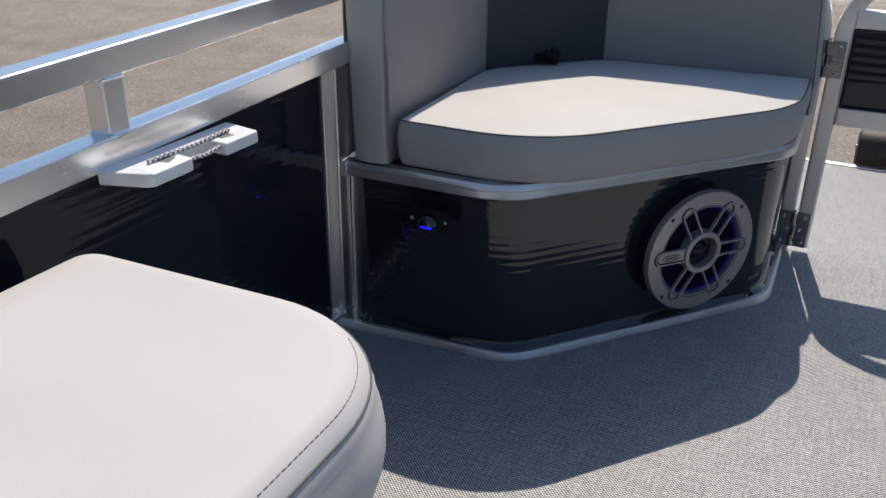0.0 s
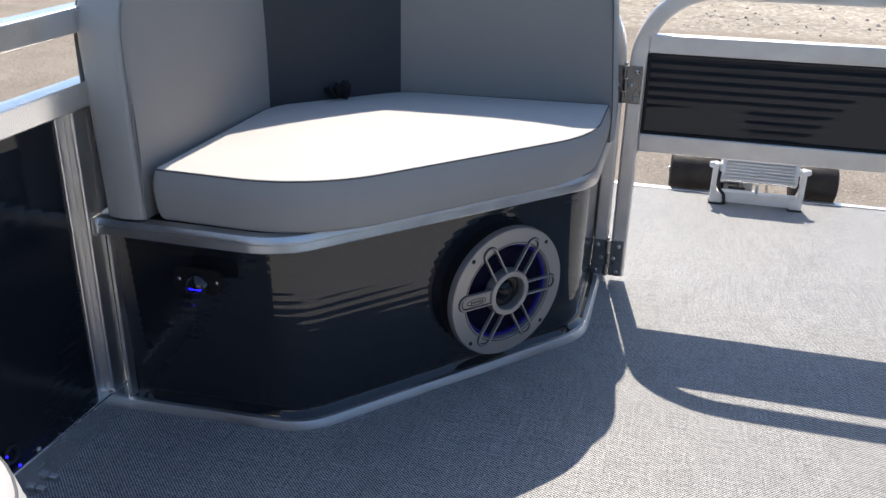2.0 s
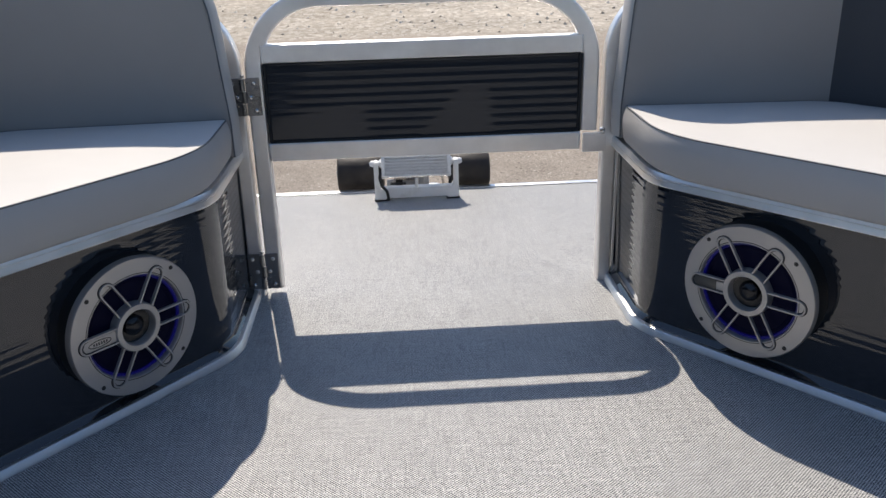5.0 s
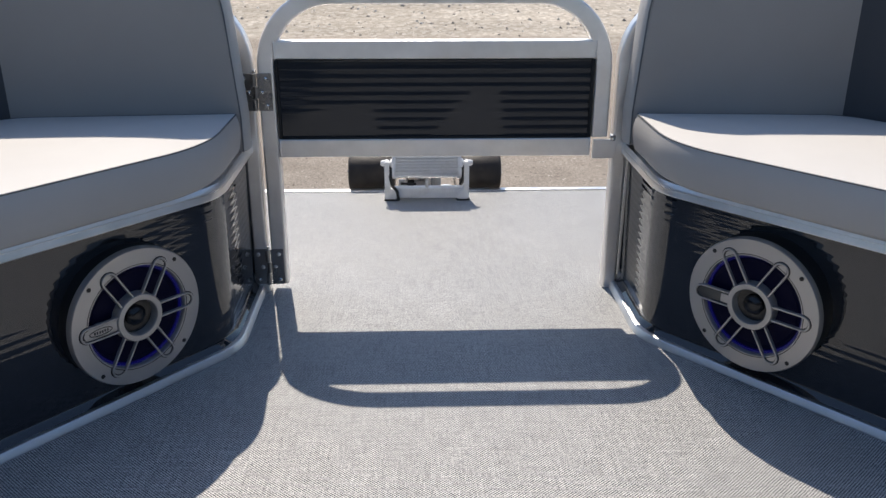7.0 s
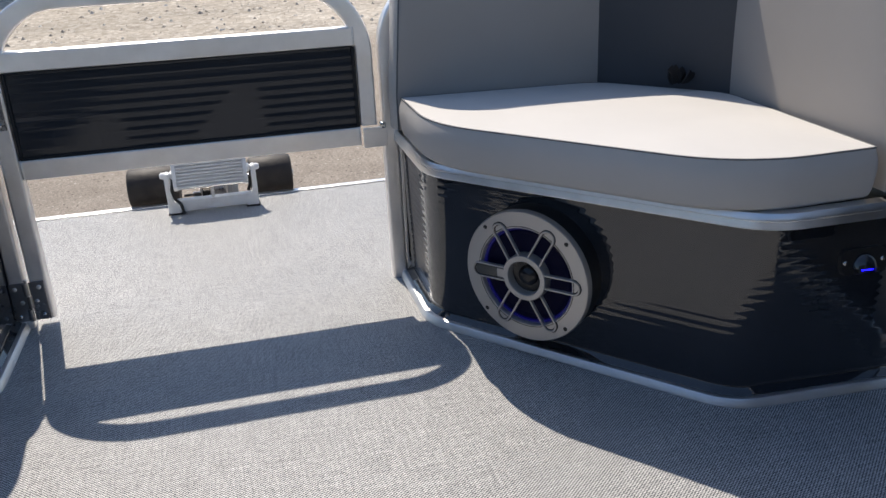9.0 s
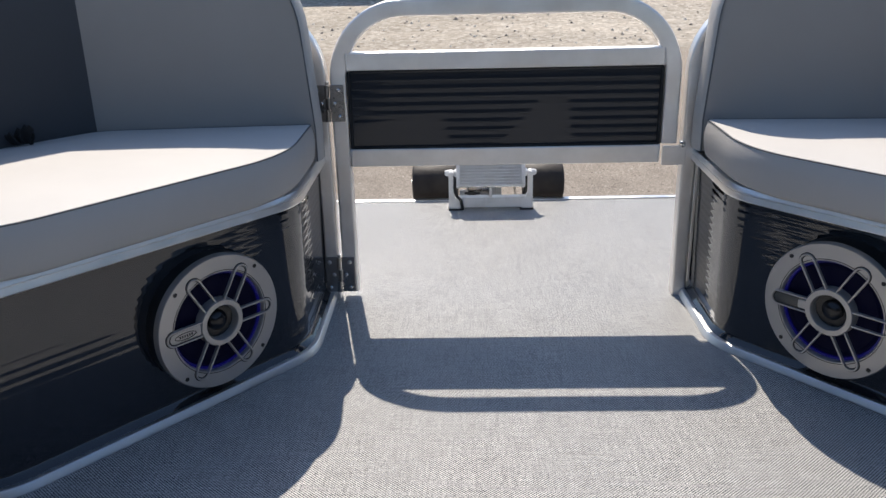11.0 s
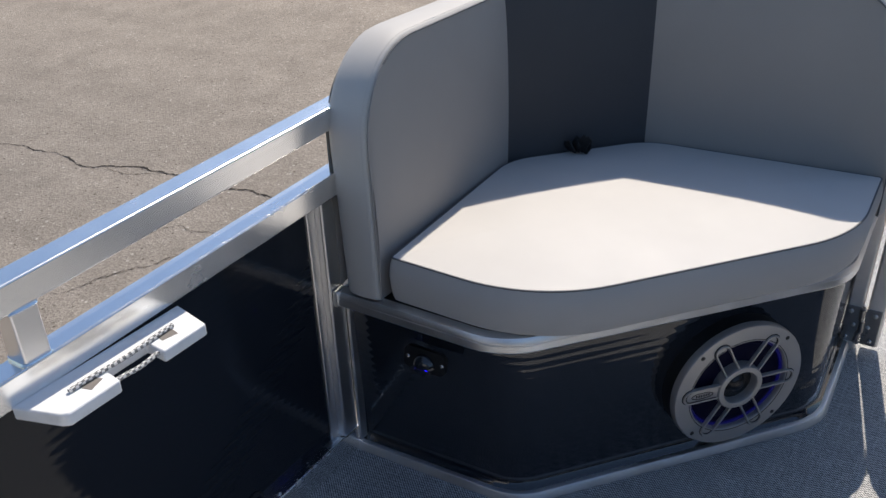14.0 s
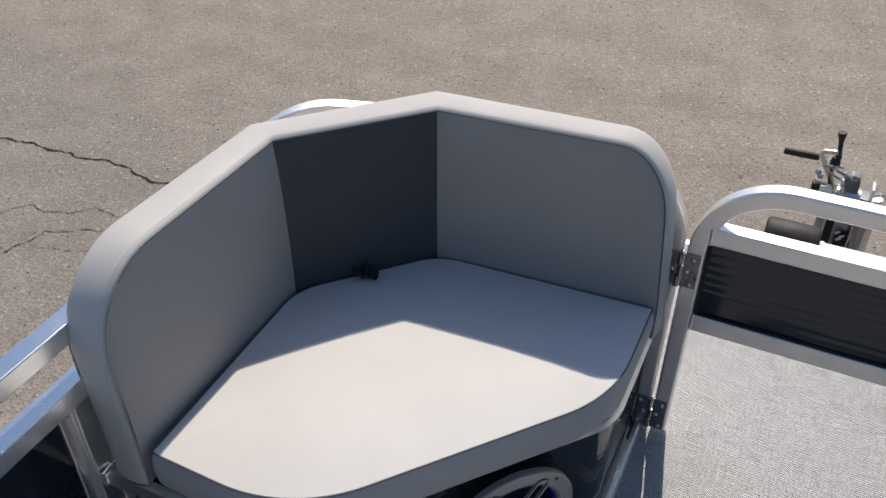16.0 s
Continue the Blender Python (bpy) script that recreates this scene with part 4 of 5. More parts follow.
# ---- gate ----
def hinge(x, y, z0, z1, gate):
    third = (z1 - z0) / 3
    h = part("hinge", cord([(x, y - 0.005, z0 + 0.001), (x, y - 0.005, z1 - 0.001)], 0.0028, 10, side=(0, 1, 0)), bolt_steel, gate, "dark stainless butt hinge")
    for k in range(3):
        off = 0.0015 if k == 1 else -0.0015
        part("knuckle", cord([(x + off, y - 0.005, z0 + third * k + 0.0012), (x + off, y - 0.005, z0 + third * (k + 1) - 0.0012)], 0.0052, 14, side=(0, 1, 0)), steel, h)
    for s in (-1, 1):
        part("leaf", a_box((min(x + s * 0.004, x + s * 0.032), y - 0.0035, z0), (max(x + s * 0.004, x + s * 0.032), y - 0.0005, z1), 0.0008, 1), steel, h)
        for dz in (0.14, 0.5, 0.86):
            off = 0.0215 if dz != 0.5 else 0.013
            part("bolt", bolt((x + s * off, y - 0.0035, z0 + (z1 - z0) * dz), (0, -1, 0), 0.0046, 0.0042), bolt_steel, h)
    part("pin", lathe(bmesh.new(), [(0.003, z1), (0.003, z1 + 0.003), (0.0042, z1 + 0.004), (0.0042, z1 + 0.006), (0.001, z1 + 0.007)], Matrix.Translation((x, y - 0.003, 0)), 12), bolt_steel, h)
    return h


def gate():
    y = 1.915
    g = thing("boat_gate", (0.36, y, 0.02), "aluminium bow gate with black ribbed panel, shut", "gate")
    tx0, tx1, top = 0.0295, 0.694, 0.611
    path = fillet([(tx0, y, 0.018), (tx0, y, top), (tx1, y, top), (tx1, y, 0.335)], [0, 0.135, 0.135, 0], 14)
    part("frame", sweep(bmesh.new(), path, rounded_rect(0.033, 0.030, 0.005), (0, 1, 0)), gate_alu, g, "bent square aluminium tube")
    part("upper_bar", tube([(tx0 + 0.016, y, 0.5095), (tx1 - 0.016, y, 0.5095)], 0.035, 0.030, 0.003, (0, 1, 0)), gate_alu, g)
    part("lower_bar", tube([(tx0 + 0.016, y, 0.3145), (tx1 - 0.018, y, 0.3145)], 0.037, 0.030, 0.003, (0, 1, 0)), gate_alu, g)
    z0, z1 = 0.332, 0.495
    part("panel", ribbed_plate(tx0 + 0.017, tx1 - 0.017, y - 0.007, z0, z1), gate_sheet, g, "glossy black ribbed sheet", smooth=50)
    a, b = tx0 + 0.018, tx1 - 0.018
    for lo, hi in (((a, y - 0.0125, z0), (a + 0.006, y + 0.004, z1)), ((b - 0.006, y - 0.0125, z0), (b, y + 0.004, z1)),
                   ((a + 0.006, y - 0.0125, z1 - 0.006), (b - 0.006, y + 0.004, z1)), ((a + 0.006, y - 0.0125, z0), (b - 0.006, y + 0.004, z0 + 0.006))):
        part("gasket", a_box(lo, hi, 0.0015, 2), black_rubber, g, "black rubber edging")
    for x, z in ((tx0 + 0.019, 0.3145), (tx1 - 0.020, 0.3145), (tx0 + 0.019, 0.5095), (tx1 - 0.019, 0.5095)):
        rim = [Vector((x, y + a, z + b)) for a, b in rounded_rect(0.031, 0.036, 0.006, 3)]
        part("weld", cord(rim, 0.0022, 6, True, (1, 0, 0)), gate_alu, g, "rough weld bead")
    hinge(0.008, y - 0.0145, 0.392, 0.466, g)
    hinge(0.008, y - 0.0145, 0.018, 0.098, g)
    latch = part("latch", a_box((tx1 - 0.014, y - 0.021, 0.291), (tx1 + 0.034, y - 0.0155, 0.331), 0.002), gate_alu, g, "folded aluminium latch plate")
    part("tongue", a_box((tx1 + 0.020, y - 0.024, 0.328), (tx1 + 0.032, y - 0.012, 0.341), 0.003), bolt_steel, latch, "bright latch tongue")
    return g


# ---- lounge beside the side fence ----
def lounge():
    ob = thing("lounge", (-0.43, -0.2, 0.0), "off-white vinyl boat lounge with rounded end", "lounge")
    shape = fillet([(-0.640, -0.935, 0), (-0.228, -0.935, 0), (-0.228, 0.612, 0), (-0.640, 0.606, 0)], [0.045, 0.045, 0.155, 0.042], 14, True)
    z1 = 0.418
    cushion = part("seat_cushion", pad(shape, 0.285, z1, 0.036, 0.008, 0.010, taper=0.012), white_vinyl, ob, "off-white vinyl cushion", smooth=70)
    seam = [Vector((*p, z1 - 0.0180)) for p in inset([v.to_2d() for v in shape], 0.0047)]
    part("piping", cord(seam, 0.0013, 6, True), piping_mat, cushion, "dark seam welt")
    line = [Vector((*p, z1 - 0.0065)) for p in inset([v.to_2d() for v in shape], 0.0150)]
    part("stitching", stitches(line[29:39], 0.0066, 0.0006), thread_mat, cushion, "grey topstitching")
    low = fillet([(-0.612, -0.925, 0), (-0.262, -0.925, 0), (-0.262, 0.55, 0), (-0.612, 0.55, 0)], [0, 0, 0.09, 0.02], 10, True)
    part("base", pad_board([v.to_2d() for v in low], 0.0, 0.285), black_gloss, ob, "glossy black sheet base", smooth=50)
    return ob


def rail_glints():
    """Added glowing dots in a small ring, for blue glints low on the port fence, where the panel meets its bottom rail.
    """
    at = Vector((-0.6885, 0.950, 0.068))
    lamp = thing("accent_light", at, "added blue glowing dots for the glints low on the black fence panel", "accent light")
    ring = [at + Vector((0.001, 0.011 * math.cos(radians(15 * k)), 0.011 * math.sin(radians(15 * k)))) for k in range(24)]
    part("housing", cord(ring, 0.0035, 8, True, (1, 0, 0)), black_plastic, lamp, "added black plastic ring round a blue glint")
    places = (Matrix.Translation(ring[11] + Vector((0.0032, 0, 0))) @ pose(0, 0, 0, 0, 90, 0), Matrix.Translation((-0.679, 0.952, 0.0505)))
    # these emitters stand in for reflected blue light, on the panel and on the rail
    for at_diode in places:
        part("diode", lathe(bmesh.new(), [(0.0017, -0.0008), (0.0017, 0.0006), (0.0007, 0.0011)], at_diode, 10), blue_led, lamp, "glowing blue diode")
    return lamp


def cleat():
    """A folding rope cleat on the middle rail, with two lugs and a loop of cord."""
    x, z = -0.655, 0.468
    ob = thing("dock_cleat", (x, 0.785, z), "white fold-down cleat with braided cord on the rail", "cleat")
    # one C-shaped casting: a strip along the rail and two blunt horns
    line = [(x - 0.002, 0.646), (x + 0.050, 0.663), (x + 0.057, 0.669), (x + 0.057, 0.731), (x + 0.026, 0.735), (x + 0.026, 0.790), (x + 0.057, 0.788), (x + 0.057, 0.850), (x - 0.002, 0.862)]
    bm = pad_board([Vector(p) for p in line], z - 0.009, z + 0.007)
    bmesh.ops.recalc_face_normals(bm, faces=bm.faces[:])
    bmesh.ops.bevel(bm, geom=bm.edges[:], offset=0.0028, segments=3, affect="EDGES", profile=0.5)
    body = part("body", bm, white_paint, ob, "white cast cleat body")
    for mid, turn in ((0.712, 18), (0.812, -12)):
        m = Matrix.Translation((x + 0.036, mid, z + 0.0062)) @ pose(0, 0, 0, 0, 0, turn)
        # no hollow is cut: a thin brown plate carries the recess's shade as colour
        part("slot", a_box((-0.007, -0.010, 0), (0.007, 0.010, 0.0012), 0.0006, 1, m), slot_mat, body, "thin brown plate coloured as the shade in a cord recess")
    for dx, dz, ya, yb in ((0.030, 0.0095, 0.690, 0.826), (0.047, 0.001, 0.728, 0.792)):
        path = [Vector((x + dx + 0.002 * math.sin(3.1 * s), ya + (yb - ya) * s, z + dz + 0.0008 * math.sin(9 * s))) for s in (0, 0.1, 0.25, 0.4, 0.55, 0.7, 0.85, 1.0)]
        part("cord", cord(path, 0.0027, 8), cord_mat, ob, "black and white braided cord")
    return ob


# ---- bow light and bumper ----
def light_bar():
    """A finned docking light hung between two slim uprights on a flat base bar."""
    y, mx = 2.53, 0.351
    ob = thing("light_bar", (mx, y, 0.0), "white finned docking light on bracket feet", "light")
    part("base_bar", a_box((mx - 0.110, y - 0.012, 0.006), (mx + 0.110, y + 0.016, 0.036), 0.003), white_paint, ob, "white flat base bar")
    for s in (-1, 1):
        # upright: a slim strap that bends in over the base bar
        side = [(0.086, 0.004), (0.119, 0.004), (0.119, 0.108), (0.116, 0.113), (0.108, 0.113), (0.106, 0.108), (0.106, 0.046), (0.100, 0.034), (0.086, 0.030)]
        bm, rows = bmesh.new(), []
        for dy in (-0.0165, 0.017):
            rows.append([bm.verts.new((mx + s * a, y + dy, h)) for a, h in side])
        for a, b in zip(rows, rows[1:]):
            for k in range(len(a)):
                bm.faces.new((a[k], a[(k + 1) % len(a)], b[(k + 1) % len(a)], b[k]))
        bm.faces.new(rows[0][::-1]), bm.faces.new(rows[-1])
        bmesh.ops.recalc_face_normals(bm, faces=bm.faces[:])
        bmesh.ops.bevel(bm, geom=[e for e in bm.edges if len(e.link_faces) == 2 and e.calc_face_angle(0) > 0.9], offset=0.0018, segments=2, affect="EDGES")
        leg = part("bracket", bm, white_paint, ob, "white slim upright")
        lo, hi = sorted((mx + s * 0.084, mx + s * 0.121))
        part("foot", a_box((lo, y - 0.019, 0.0), (hi, y + 0.020, 0.004), 0.001, 1), black_rubber, leg, "black rubber foot")
        axle = Matrix.Translation((mx + s * 0.092, y, 0.106)) @ pose(0, 0, 0, 0, 90 * s, 0)
        part("pivot", lathe(bmesh.new(), [(0.0075, 0), (0.0075, 0.022), (0.0090, 0.023), (0.0090, 0.031), (0.0065, 0.037), (0.003, 0.038)], axle, 18), white_paint, leg, "white pivot knob")
        part("nut", lathe(bmesh.new(), [(0.0125, 0), (0.0125, 0.009), (0.010, 0.011)], axle, 6), white_paint, leg, "white pivot nut")
    m = Matrix.Translation((mx, y + 0.008, 0.100)) @ pose(0, 0, 0, -20, 0, 0)
    body = part("housing", a_box((-0.090, -0.015, -0.036), (0.090, 0.036, 0.036), 0.004, 2, m), white_paint, ob, "white light housing")
    for s in (-1, 1):
        # end cap with a notched lower corner
        bm, rows = bmesh.new(), []
        for dx in (0.0, 0.010):
            rows.append([bm.verts.new(m @ Vector((s * (0.087 + dx), a, h))) for a, h in ((-0.026, 0.034), (-0.022, 0.040), (0.036, 0.038), (0.036, -0.036), (0.004, -0.040), (-0.022, -0.036), (-0.027, -0.028))])
        for k in range(7):
            bm.faces.new((rows[0][k], rows[0][(k + 1) % 7], rows[1][(k + 1) % 7], rows[1][k]))
        bm.faces.new(rows[0][::-1]), bm.faces.new(rows[1])
        bmesh.ops.recalc_face_normals(bm, faces=bm.faces[:])
        part("end_cap", bm, white_paint, body, "white cast end cap")
    for k in range(9):
        z = -0.0360 + 0.0086 * k
        part("fin", a_box((-0.087, -0.026, z), (0.087, -0.013, z + 0.0042), 0.0008, 1, m), white_paint, body)
    part("strut", cord([(mx - 0.074, y - 0.004, 0.047), (mx - 0.030, y - 0.006, 0.047)], 0.0036, 8, side=(0, 0, 1)), black_plastic, ob, "black tilt rod")
    part("clip", a_box((mx - 0.004, y - 0.010, 0.036), (mx + 0.004, y + 0.004, 0.060), 0.001, 1), white_paint, ob, "small white stay")
    path = fillet([(mx - 0.098, y - 0.012, 0.092), (mx - 0.103, y - 0.020, 0.070), (mx - 0.098, y - 0.021, 0.046), (mx - 0.084, y - 0.021, 0.030), (mx - 0.080, y - 0.021, 0.003)], 0.012, 5)
    part("cable", cord(path, 0.0042, 8, side=(0, 1, 0)), black_plastic, ob, "black power cable")
    part("cable", cord(fillet([(mx + 0.098, y - 0.004, 0.084), (mx + 0.101, y - 0.008, 0.066), (mx + 0.094, y - 0.006, 0.044)], 0.012, 5), 0.0042, 8, side=(0, 1, 0)), black_plastic, ob, "black power cable")
    part("lamp_lens", a_box((-0.075, 0.036, -0.030), (0.075, 0.040, 0.030), 0.002, 1, m), clear, body)
    return ob


def bumper(x0, x1):
    """One of the two rubber rollers that stand up just ahead of the deck."""
    yc, zc, r = 2.683, 0.036, 0.056
    mx, h = (x0 + x1) / 2, (x1 - x0) / 2
    ob = thing("bow_stop", (mx, yc, zc), "worn black rubber bow roller ahead of the deck", "roller", "bow stop rollers")
    spin = Matrix.Translation((mx, yc, zc)) @ pose(0, 0, 0, 0, 90, 0)
    part("roller", lathe(bmesh.new(), [(0.012, -h), (r - 0.012, -h), (r - 0.004, -h + 0.003), (r, -h + 0.010), (r, h - 0.010), (r - 0.004, h - 0.003), (r - 0.012, h), (0.012, h)], spin, 40), roller_mat, ob, "brown-black worn rubber")
    part("axle", lathe(bmesh.new(), [(0.010, -h - 0.004), (0.010, h + 0.004)], spin, 12), bolt_steel, ob)
    part("arm", a_box((mx - 0.02, yc - 0.02, -0.22), (mx + 0.02, yc + 0.02, zc - r + 0.004), 0.002), steel, ob, "galvanised roller arm")
    part("yoke", a_box((mx - 0.05, yc - 0.025, -0.24), (mx + 0.05, yc + 0.025, -0.22), 0.003), steel, ob)
    return ob


# ---- trailer ----
def trailer():
    gz = ground_z(3.3)
    ob = thing("boat_trailer", (0.33, 3.3, gz), "galvanised boat trailer with winch post under the bow", "trailer")
    part("tongue", tube([(0.36, 1.4, -0.74), (0.36, 3.35, -0.74)], 0.075, 0.10, 0.008, (0, 0, 1)), galvanised, ob, "galvanised tongue beam")
    post = part("winch_post", tube([(0.335, 3.30, -0.69), (0.335, 3.27, -0.16)], 0.06, 0.05, 0.006, (0, 1, 0)), galvanised, ob, "galvanised winch post")
    part("roller_beam", tube([(0.10, 2.692, -0.255), (0.60, 2.692, -0.255)], 0.03, 0.04, 0.004, (0, 1, 0)), galvanised, post)
    part("roller_arm", tube([(0.335, 2.70, -0.255), (0.335, 3.27, -0.30)], 0.03, 0.04, 0.004, (0, 0, 1)), galvanised, post)
    for x in (0.285, 0.368):
        part("cheek", a_box((x - 0.003, 3.20, -0.24), (x + 0.003, 3.31, -0.115), 0.002), galvanised, post, "winch side plate")
    part("winch_back", a_box((0.288, 3.295, -0.20), (0.365, 3.300, -0.10), 0.001, 1), galvanised, post)
    part("drum", lathe(bmesh.new(), [(0.042, -0.036), (0.042, 0.036)], Matrix.Translation((0.326, 3.255, -0.125)) @ pose(0, 0, 0, 0, 90, 0), 24), bolt_steel, post, "bright winch drum")
    part("gear", lathe(bmesh.new(), [(0.012, -0.004), (0.036, -0.004), (0.036, 0.004), (0.012, 0.004)], Matrix.Translation((0.311, 3.235, -0.078)) @ pose(0, 0, 0, 0, 70, 0), 28), bolt_steel, post, "bright winch gear")
    shell = [(0.300, -0.108), (0.352, -0.092), (0.350, -0.042), (0.341, -0.028), (0.322, -0.026), (0.306, -0.034), (0.298, -0.050)]
    bm, rows = bmesh.new(), []
    for y in (3.236, 3.272):
        rows.append([bm.verts.new((x, y, z)) for x, z in shell])
    for k in range(len(shell)):
        bm.faces.new((rows[0][k], rows[0][(k + 1) % len(shell)], rows[1][(k + 1) % len(shell)], rows[1][k]))
    bm.faces.new(rows[0][::-1]), bm.faces.new(rows[1])
    bmesh.ops.recalc_face_normals(bm, faces=bm.faces[:])
    bmesh.ops.bevel(bm, geom=bm.edges[:], offset=0.0025, segments=2, affect="EDGES")
    guard = part("drum_guard", bm, steel, post, "dark grey gear cover")
    part("bolt", bolt((0.334, 3.236, -0.040), (0, -1, 0), 0.006, 0.006), bolt_steel, guard)
    part("shelf", a_box((0.335, 3.225, -0.112), (0.390, 3.285, -0.094), 0.003), steel, post, "dark steel shelf")
    part("rear_plate", a_box((0.387, 3.215, -0.112), (0.396, 3.275, -0.050), 0.003), white_paint, post, "bright plate")
    levers = (((0.233, -0.004), (0.286, 0.002), 0.007), ((0.250, -0.005), (0.322, -0.033), 0.009), ((0.242, -0.024), (0.296, -0.046), 0.008),
              ((0.256, -0.022), (0.282, -0.080), 0.008), ((0.286, -0.060), (0.280, -0.105), 0.006), ((0.300, -0.052), (0.308, -0.110), 0.010))
    for k, ((xa, za), (xb, zb), w) in enumerate(levers):
        dy = 3.222 + 0.004 * (k % 3)
        link = part("link", tube([(xa, dy, za), (xb, dy, zb)], w, 0.006, 0.0015, (0, 1, 0)), bolt_steel, post, "bright pawl link")
        part("rivet", bolt((xb, dy - 0.003, zb), (0, -1, 0), 0.0045, 0.003), bolt_steel, link)
    part("pawl_plate", a_box((0.240, 3.226, -0.100), (0.282, 3.232, -0.078), 0.002), white_paint, post, "bright pawl plate")
    part("ratchet", lathe(bmesh.new(), [(0.010, -0.006), (0.024, -0.006), (0.024, 0.006), (0.010, 0.006)], Matrix.Translation((0.262, 3.245, -0.052)) @ pose(0, 0, 0, 0, 80, 0), 11), black_plastic, post, "dark toothed ratchet")
    # strap, its roll and the channel below
    part("cheek", a_box((0.256, 3.215, -0.335), (0.281, 3.222, -0.150), 0.002), galvanised, post, "winch side plate")
    part("strap", a_box((0.284, 3.226, -0.46), (0.314, 3.232, -0.14), 0.002, 1), black_rubber, post, "black webbing strap")
    part("strap_roll", lathe(bmesh.new(), [(0.012, -0.022), (0.042, -0.020), (0.044, 0.0), (0.042, 0.020), (0.012, 0.022)], Matrix.Translation((0.347, 3.25, -0.285)) @ pose(0, 0, 0, 0, 90, 0), 24), black_rubber, post, "rolled black strap")
    for x, z in ((0.326, -0.226), (0.341, -0.238), (0.334, -0.250)):
        part("shackle", tube([(x, 3.215, z - 0.006), (x + 0.012, 3.212, z + 0.006)], 0.008, 0.006, 0.0015, (0, 1, 0)), crank_mat, post, "bright shackle")
    part("channel", a_box((0.374, 3.225, -0.66), (0.412, 3.300, -0.135), 0.004), galvanised, post, "galvanised channel")
    part("channel_lip", a_box((0.3885, 3.2185, -0.66), (0.3925, 3.2255, -0.14), 0.001, 1), galvanised, post)
    for x, z in ((0.224, -0.042), (0.233, -0.055), (0.228, -0.078)):
        part("bolt", lathe(bmesh.new(), [(0.009, 0), (0.009, 0.010), (0.005, 0.014)], Matrix.Translation((x, 3.24, z)) @ pose(0, 0, 0, 40, -30, 0), 6), bolt_steel, post)
    part("hub", lathe(bmesh.new(), [(0.014, 0), (0.016, 0.01), (0.014, 0.045)], Matrix.Translation((0.215, 3.25, -0.095)) @ pose(0, 0, 0, 0, 90, 0), 18), black_rubber, post, "black winch hub")
    crank = fillet([(0.284, 3.235, -0.105), (0.272, 3.235, -0.070), (0.216, 3.24, 0.022), (0.222, 3.24, 0.034), (0.262, 3.245, 0.037)], [0, 0.03, 0.012, 0.008, 0], 6)
    part("crank", sweep(bmesh.new(), crank, rounded_rect(0.015, 0.008, 0.002, 2), (0, 1, 0.2)), crank_mat, post, "bright bent crank")
    part("crank_plate", a_box((0.250, 3.225, -0.135), (0.295, 3.232, -0.100), 0.002), bolt_steel, post)
    grip = lathe(bmesh.new(), [(0.009, 0), (0.0115, 0.003), (0.0115, 0.104), (0.009, 0.107)], Matrix.Translation((0.214, 3.25, 0.006)) @ pose(0, 0, 0, 0, -91, 0), 16)
    part("grip", grip, roller_mat, post, "black crank grip")
    grip = lathe(bmesh.new(), [(0.010, 0), (0.007, 0.028), (0.008, 0.060), (0.014, 0.086), (0.013, 0.089)], Matrix.Translation((0.268, 3.25, 0.016)) @ pose(0, 0, 0, 0, -7, 0), 16)
    part("grip", grip, roller_mat, post, "black upright grip")
    part("grip_root", lathe(bmesh.new(), [(0.014, -0.022), (0.016, 0), (0.011, 0.018)], Matrix.Translation((0.262, 3.25, 0.0)), 14), black_rubber, post)
    cable = fillet([(0.40, 3.27, -0.10), (0.43, 3.27, -0.085), (0.455, 3.28, -0.12), (0.47, 3.30, -0.20), (0.50, 3.34, -0.28)], 0.03, 5)
    part("strap_cable", cord(cable, 0.005, 8, side=(0, 1, 0)), bolt_steel, post, "bright safety cable")
    jack = part("jack", lathe(bmesh.new(), [(0.03, gz + 0.05), (0.03, -0.62), (0.026, -0.60), (0.026, -0.30)], Matrix.Translation((0.445, 3.62, 0)), 20), galvanised, ob, "galvanised jack leg")
    part("jack_foot", a_box((0.375, 3.55, ground_z(3.62) - 0.004), (0.515, 3.69, ground_z(3.62) + 0.07), 0.006), galvanised, jack)
    for x in (-0.28, 1.02):
        part("bunk", a_box((x - 0.05, -1.5, -0.74), (x + 0.05, 2.3, -0.70), 0.006), galvanised, ob)
        part("pontoon", lathe(bmesh.new(), [(0.05, 2.55), (0.16, 2.42), (0.25, 2.2), (0.31, 1.9), (0.31, -1.55), (0.28, -1.6)], Matrix.Translation((x, 0, -0.385)) @ pose(0, 0, 0, -90, 0, 0), 40), gate_alu, ob, "aluminium pontoon tube")
    for y in (-1.2, 0.3, 1.6):
        part("cross_member", a_box((-0.45, y - 0.04, -0.80), (1.19, y + 0.04, -0.742), 0.006), galvanised, ob)
    for x in (-0.50, 1.245):
        for y in (-0.7, 0.05):
            z = ground_z(y) + 0.27
            wheel = part("tyre", lathe(bmesh.new(), [(0.17, -0.09), (0.25, -0.095), (0.27, -0.06), (0.27, 0.06), (0.25, 0.095), (0.17, 0.09)], Matrix.Translation((x, y, z)) @ pose(0, 0, 0, 0, 90, 0), 36), tyre_mat, ob)
            part("rim", lathe(bmesh.new(), [(0.165, -0.07), (0.165, 0.07), (0.03, 0.05)], Matrix.Translation((x, y, z)) @ pose(0, 0, 0, 0, 90, 0), 24), galvanised, wheel)
    return ob


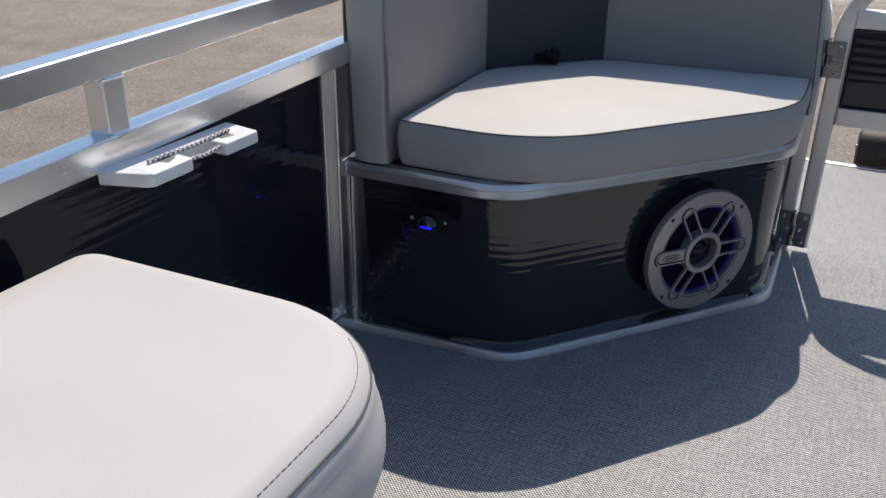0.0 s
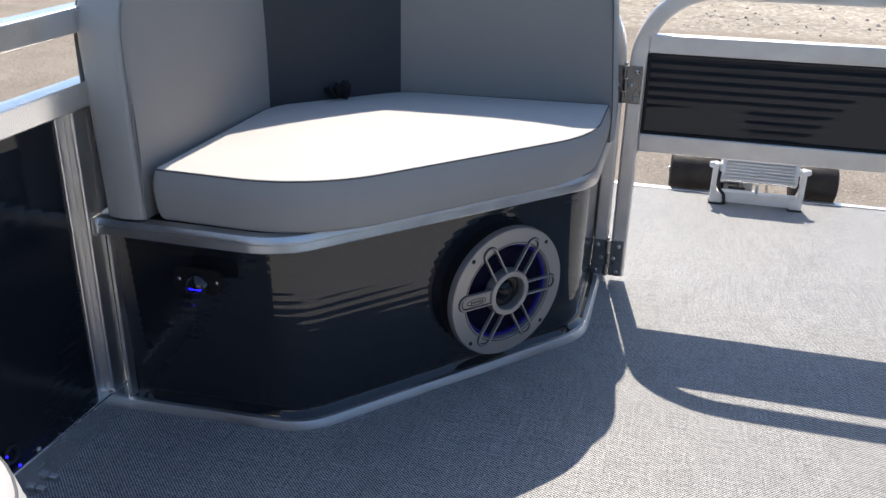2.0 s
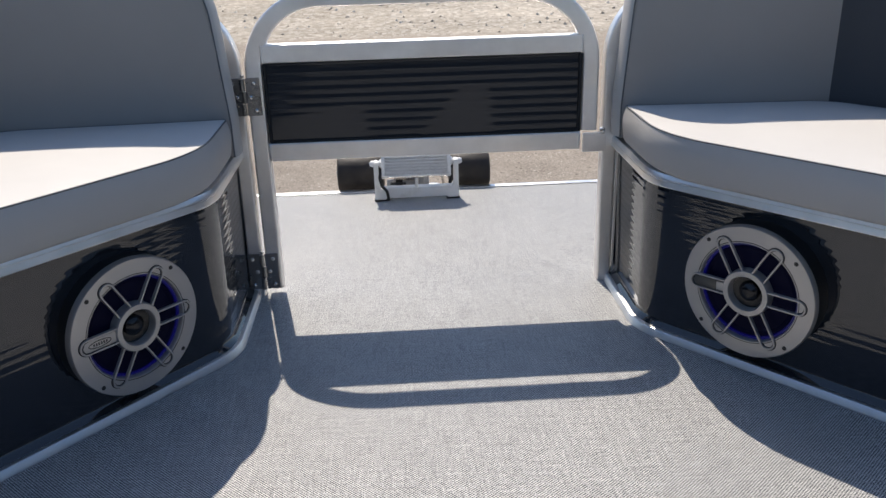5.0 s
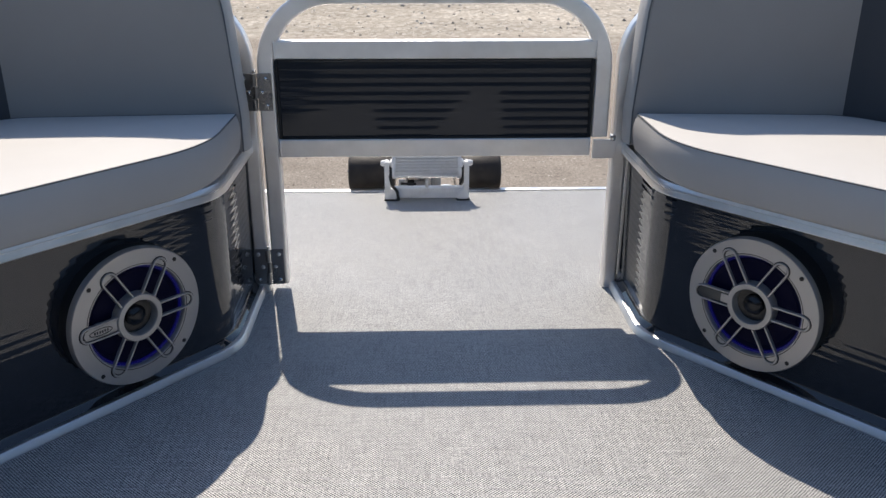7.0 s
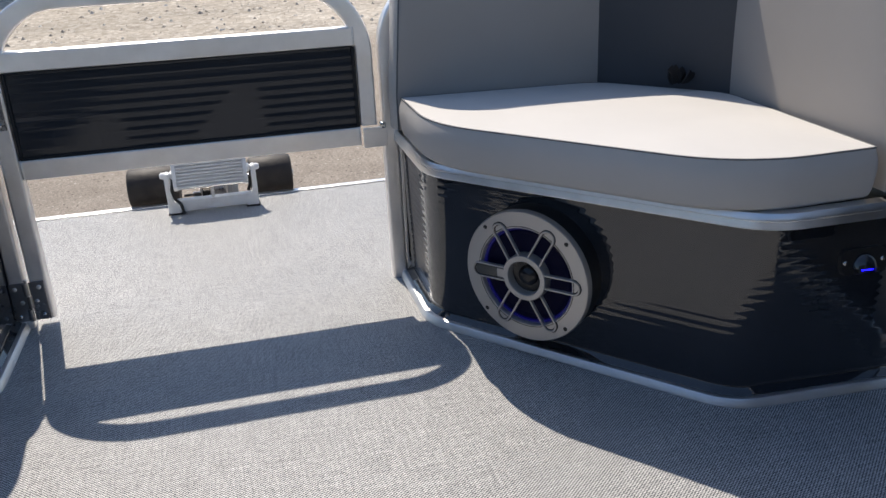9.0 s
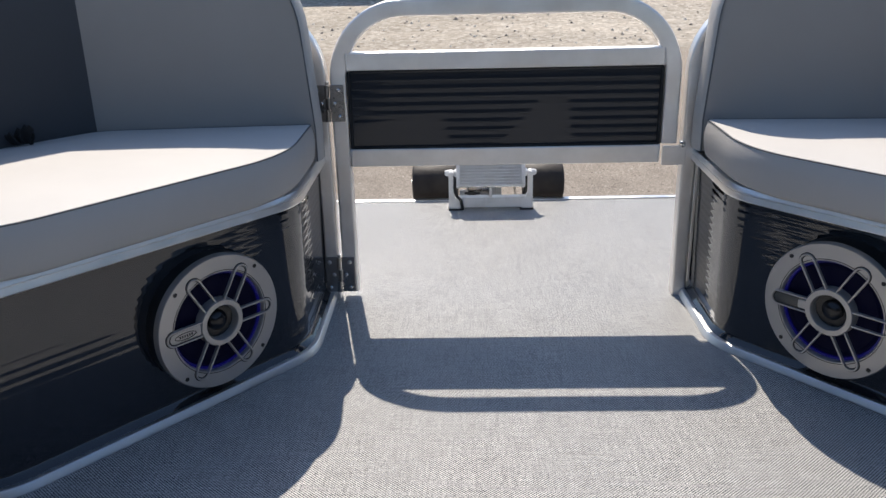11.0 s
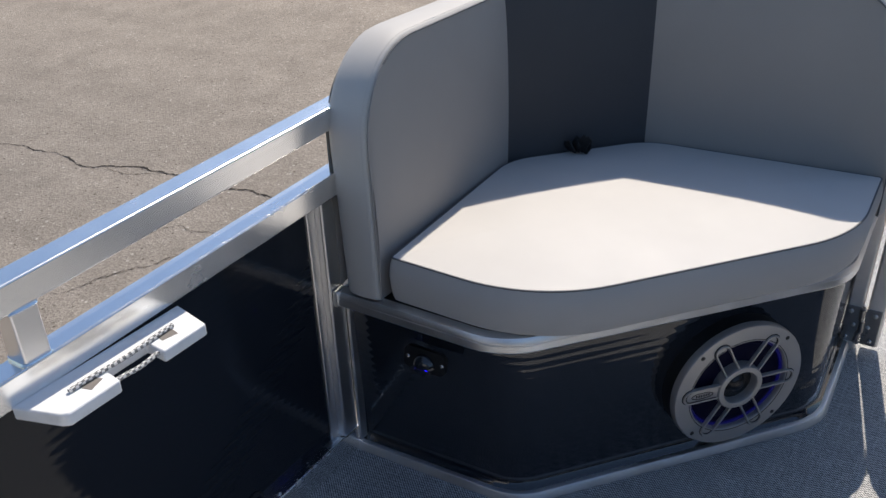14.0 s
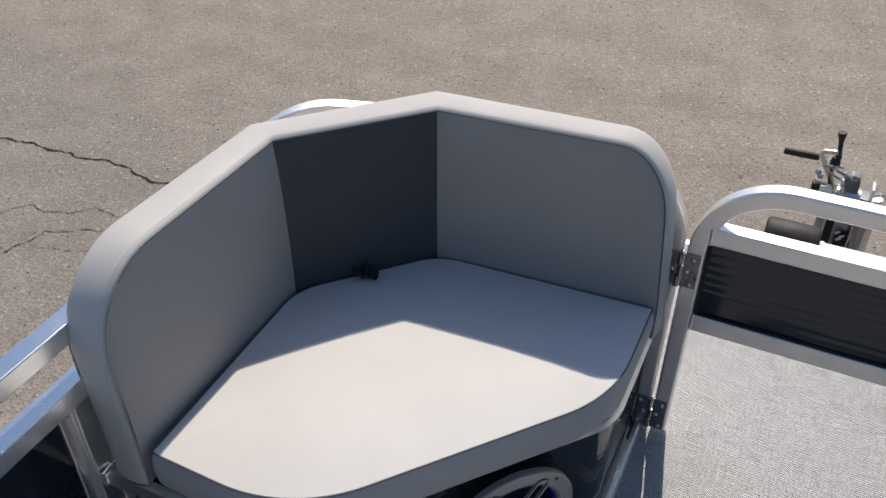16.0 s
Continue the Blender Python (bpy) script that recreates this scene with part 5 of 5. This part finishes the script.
# ---- vehicles across the yard ----
def suv(cx, cy, length, front, label):
    """A parked car seen broadside; its wheels stand on the sloping yard."""
    stand = Matrix.Translation((cx, cy, ground_z(cy))) @ pose(0, 0, 0, math.degrees(math.atan(SLOPE + 0.075)), 0, 0)
    cx = cy = gz = 0.0
    ob = thing("car", (0, 0, 0), label, "car", "parked cars")
    h = length / 2
    side = [(-h, 0.42), (-h + 0.04, 0.78), (-h + 0.18, 1.02), (-h + 0.55, 1.70), (h - 1.75, 1.72), (h - 1.05, 1.12), (h - 0.15, 0.95), (h, 0.70), (h, 0.36), (h - 0.1, 0.30), (-h + 0.1, 0.34)]
    bm, rows = bmesh.new(), []
    for y, k in ((-0.92, 0.97), (-0.88, 1.0), (0.88, 1.0), (0.92, 0.97)):
        rows.append([bm.verts.new((cx + front * x * k, cy + y * (1 - 0.14 * max(0, z - 0.95)), gz + 0.34 + (z - 0.34) * k)) for x, z in side])
    for a, b in zip(rows, rows[1:]):
        for i in range(len(a)):
            bm.faces.new((a[i], a[(i + 1) % len(a)], b[(i + 1) % len(a)], b[i]))
    bm.faces.new(rows[0][::-1]), bm.faces.new(rows[-1])
    bmesh.ops.recalc_face_normals(bm, faces=bm.faces[:])
    bmesh.ops.bevel(bm, geom=bm.edges[:], offset=0.025, segments=2, affect="EDGES")
    body = part("body", bm, car_paint, ob, "dark glossy paint")
    for x0, x1 in ((-h + 0.55, -h + 1.35), (-h + 1.42, -0.05 + 0.15), (0.22, h - 1.55)):
        part("window", a_box((cx + front * x0 if front > 0 else cx + front * x1, cy - 0.86, gz + 1.08), (cx + front * x1 if front > 0 else cx + front * x0, cy - 0.815, gz + 1.58), 0.02), car_glass, body, "tinted glass")
    part("sill", a_box((cx - h + 1.15, cy - 0.94, gz + 0.30), (cx + h - 1.25, cy - 0.86, gz + 0.40), 0.015), black_plastic, body, "black plastic sill")
    for x in (-h * 0.34, h * 0.22):
        part("side_strip", a_box((cx + x - 0.45, cy - 0.955, gz + 0.46), (cx + x + 0.45, cy - 0.93, gz + 0.495), 0.008), rim_mat, body, "bright side strip")
    for s in (-1, 1):
        part("bumper", a_box((cx + s * h - 0.14, cy - 0.88, gz + 0.34), (cx + s * h + 0.08, cy + 0.88, gz + 0.62), 0.05, 3), black_plastic, body, "dark bumper")
    part("headlight", a_box((cx + front * (h - 0.06) - 0.09, cy - 0.90, gz + 0.68), (cx + front * (h - 0.06) + 0.09, cy - 0.55, gz + 0.84), 0.02), clear, body, "clear headlight")
    for s in (-1, 1):
        for e in (-1, 1):
            at = Matrix.Translation((cx + s * (h - 0.92), cy + e * 0.80, gz + 0.36)) @ pose(0, 0, 0, 90, 0, 0)
            tyre = part("tyre", lathe(bmesh.new(), [(0.24, -0.11), (0.34, -0.115), (0.365, -0.09), (0.365, 0.09), (0.34, 0.115), (0.24, 0.11)], at, 40), tyre_mat, ob)
            rim = part("rim", lathe(bmesh.new(), [(0.245, -0.10), (0.245, 0.118), (0.225, 0.120), (0.215, 0.07), (0.05, 0.06)], at, 36), rim_mat, tyre, "silver alloy rim")
            for k in range(5):
                bm = a_box((0.02, -0.035, 0.075), (0.225, 0.035, 0.112), 0.012)
                bm.transform(at @ Matrix.Rotation(radians(72 * k + 18), 4, "Z"))
                part("spoke", bm, rim_mat, rim)
    ob.matrix_world = stand
    return ob


# ---- the place ----
for flip in (False, True):
    mirrored[0] = flip
    corner_seat()
    courtesy_light()
    side_fence()
    bow_fence()
    strap_tuft()
mirrored[0] = False
speaker(-1.0, 3)
mirrored[0] = True
right = speaker(-1.0, 0)
right.location += Vector((0.009, 0.005, 0.003))
mirrored[0] = False
gate()
lounge()
rail_glints()
cleat()
light_bar()
bumper(0.120, 0.258)
bumper(0.452, 0.574)
trailer()
suv(-1.19, 14.1, 4.7, 1, "dark parked car with silver alloy wheels on gravel")
suv(-15.1, 15.8, 4.9, 1, "black parked car with bright side strips on gravel")
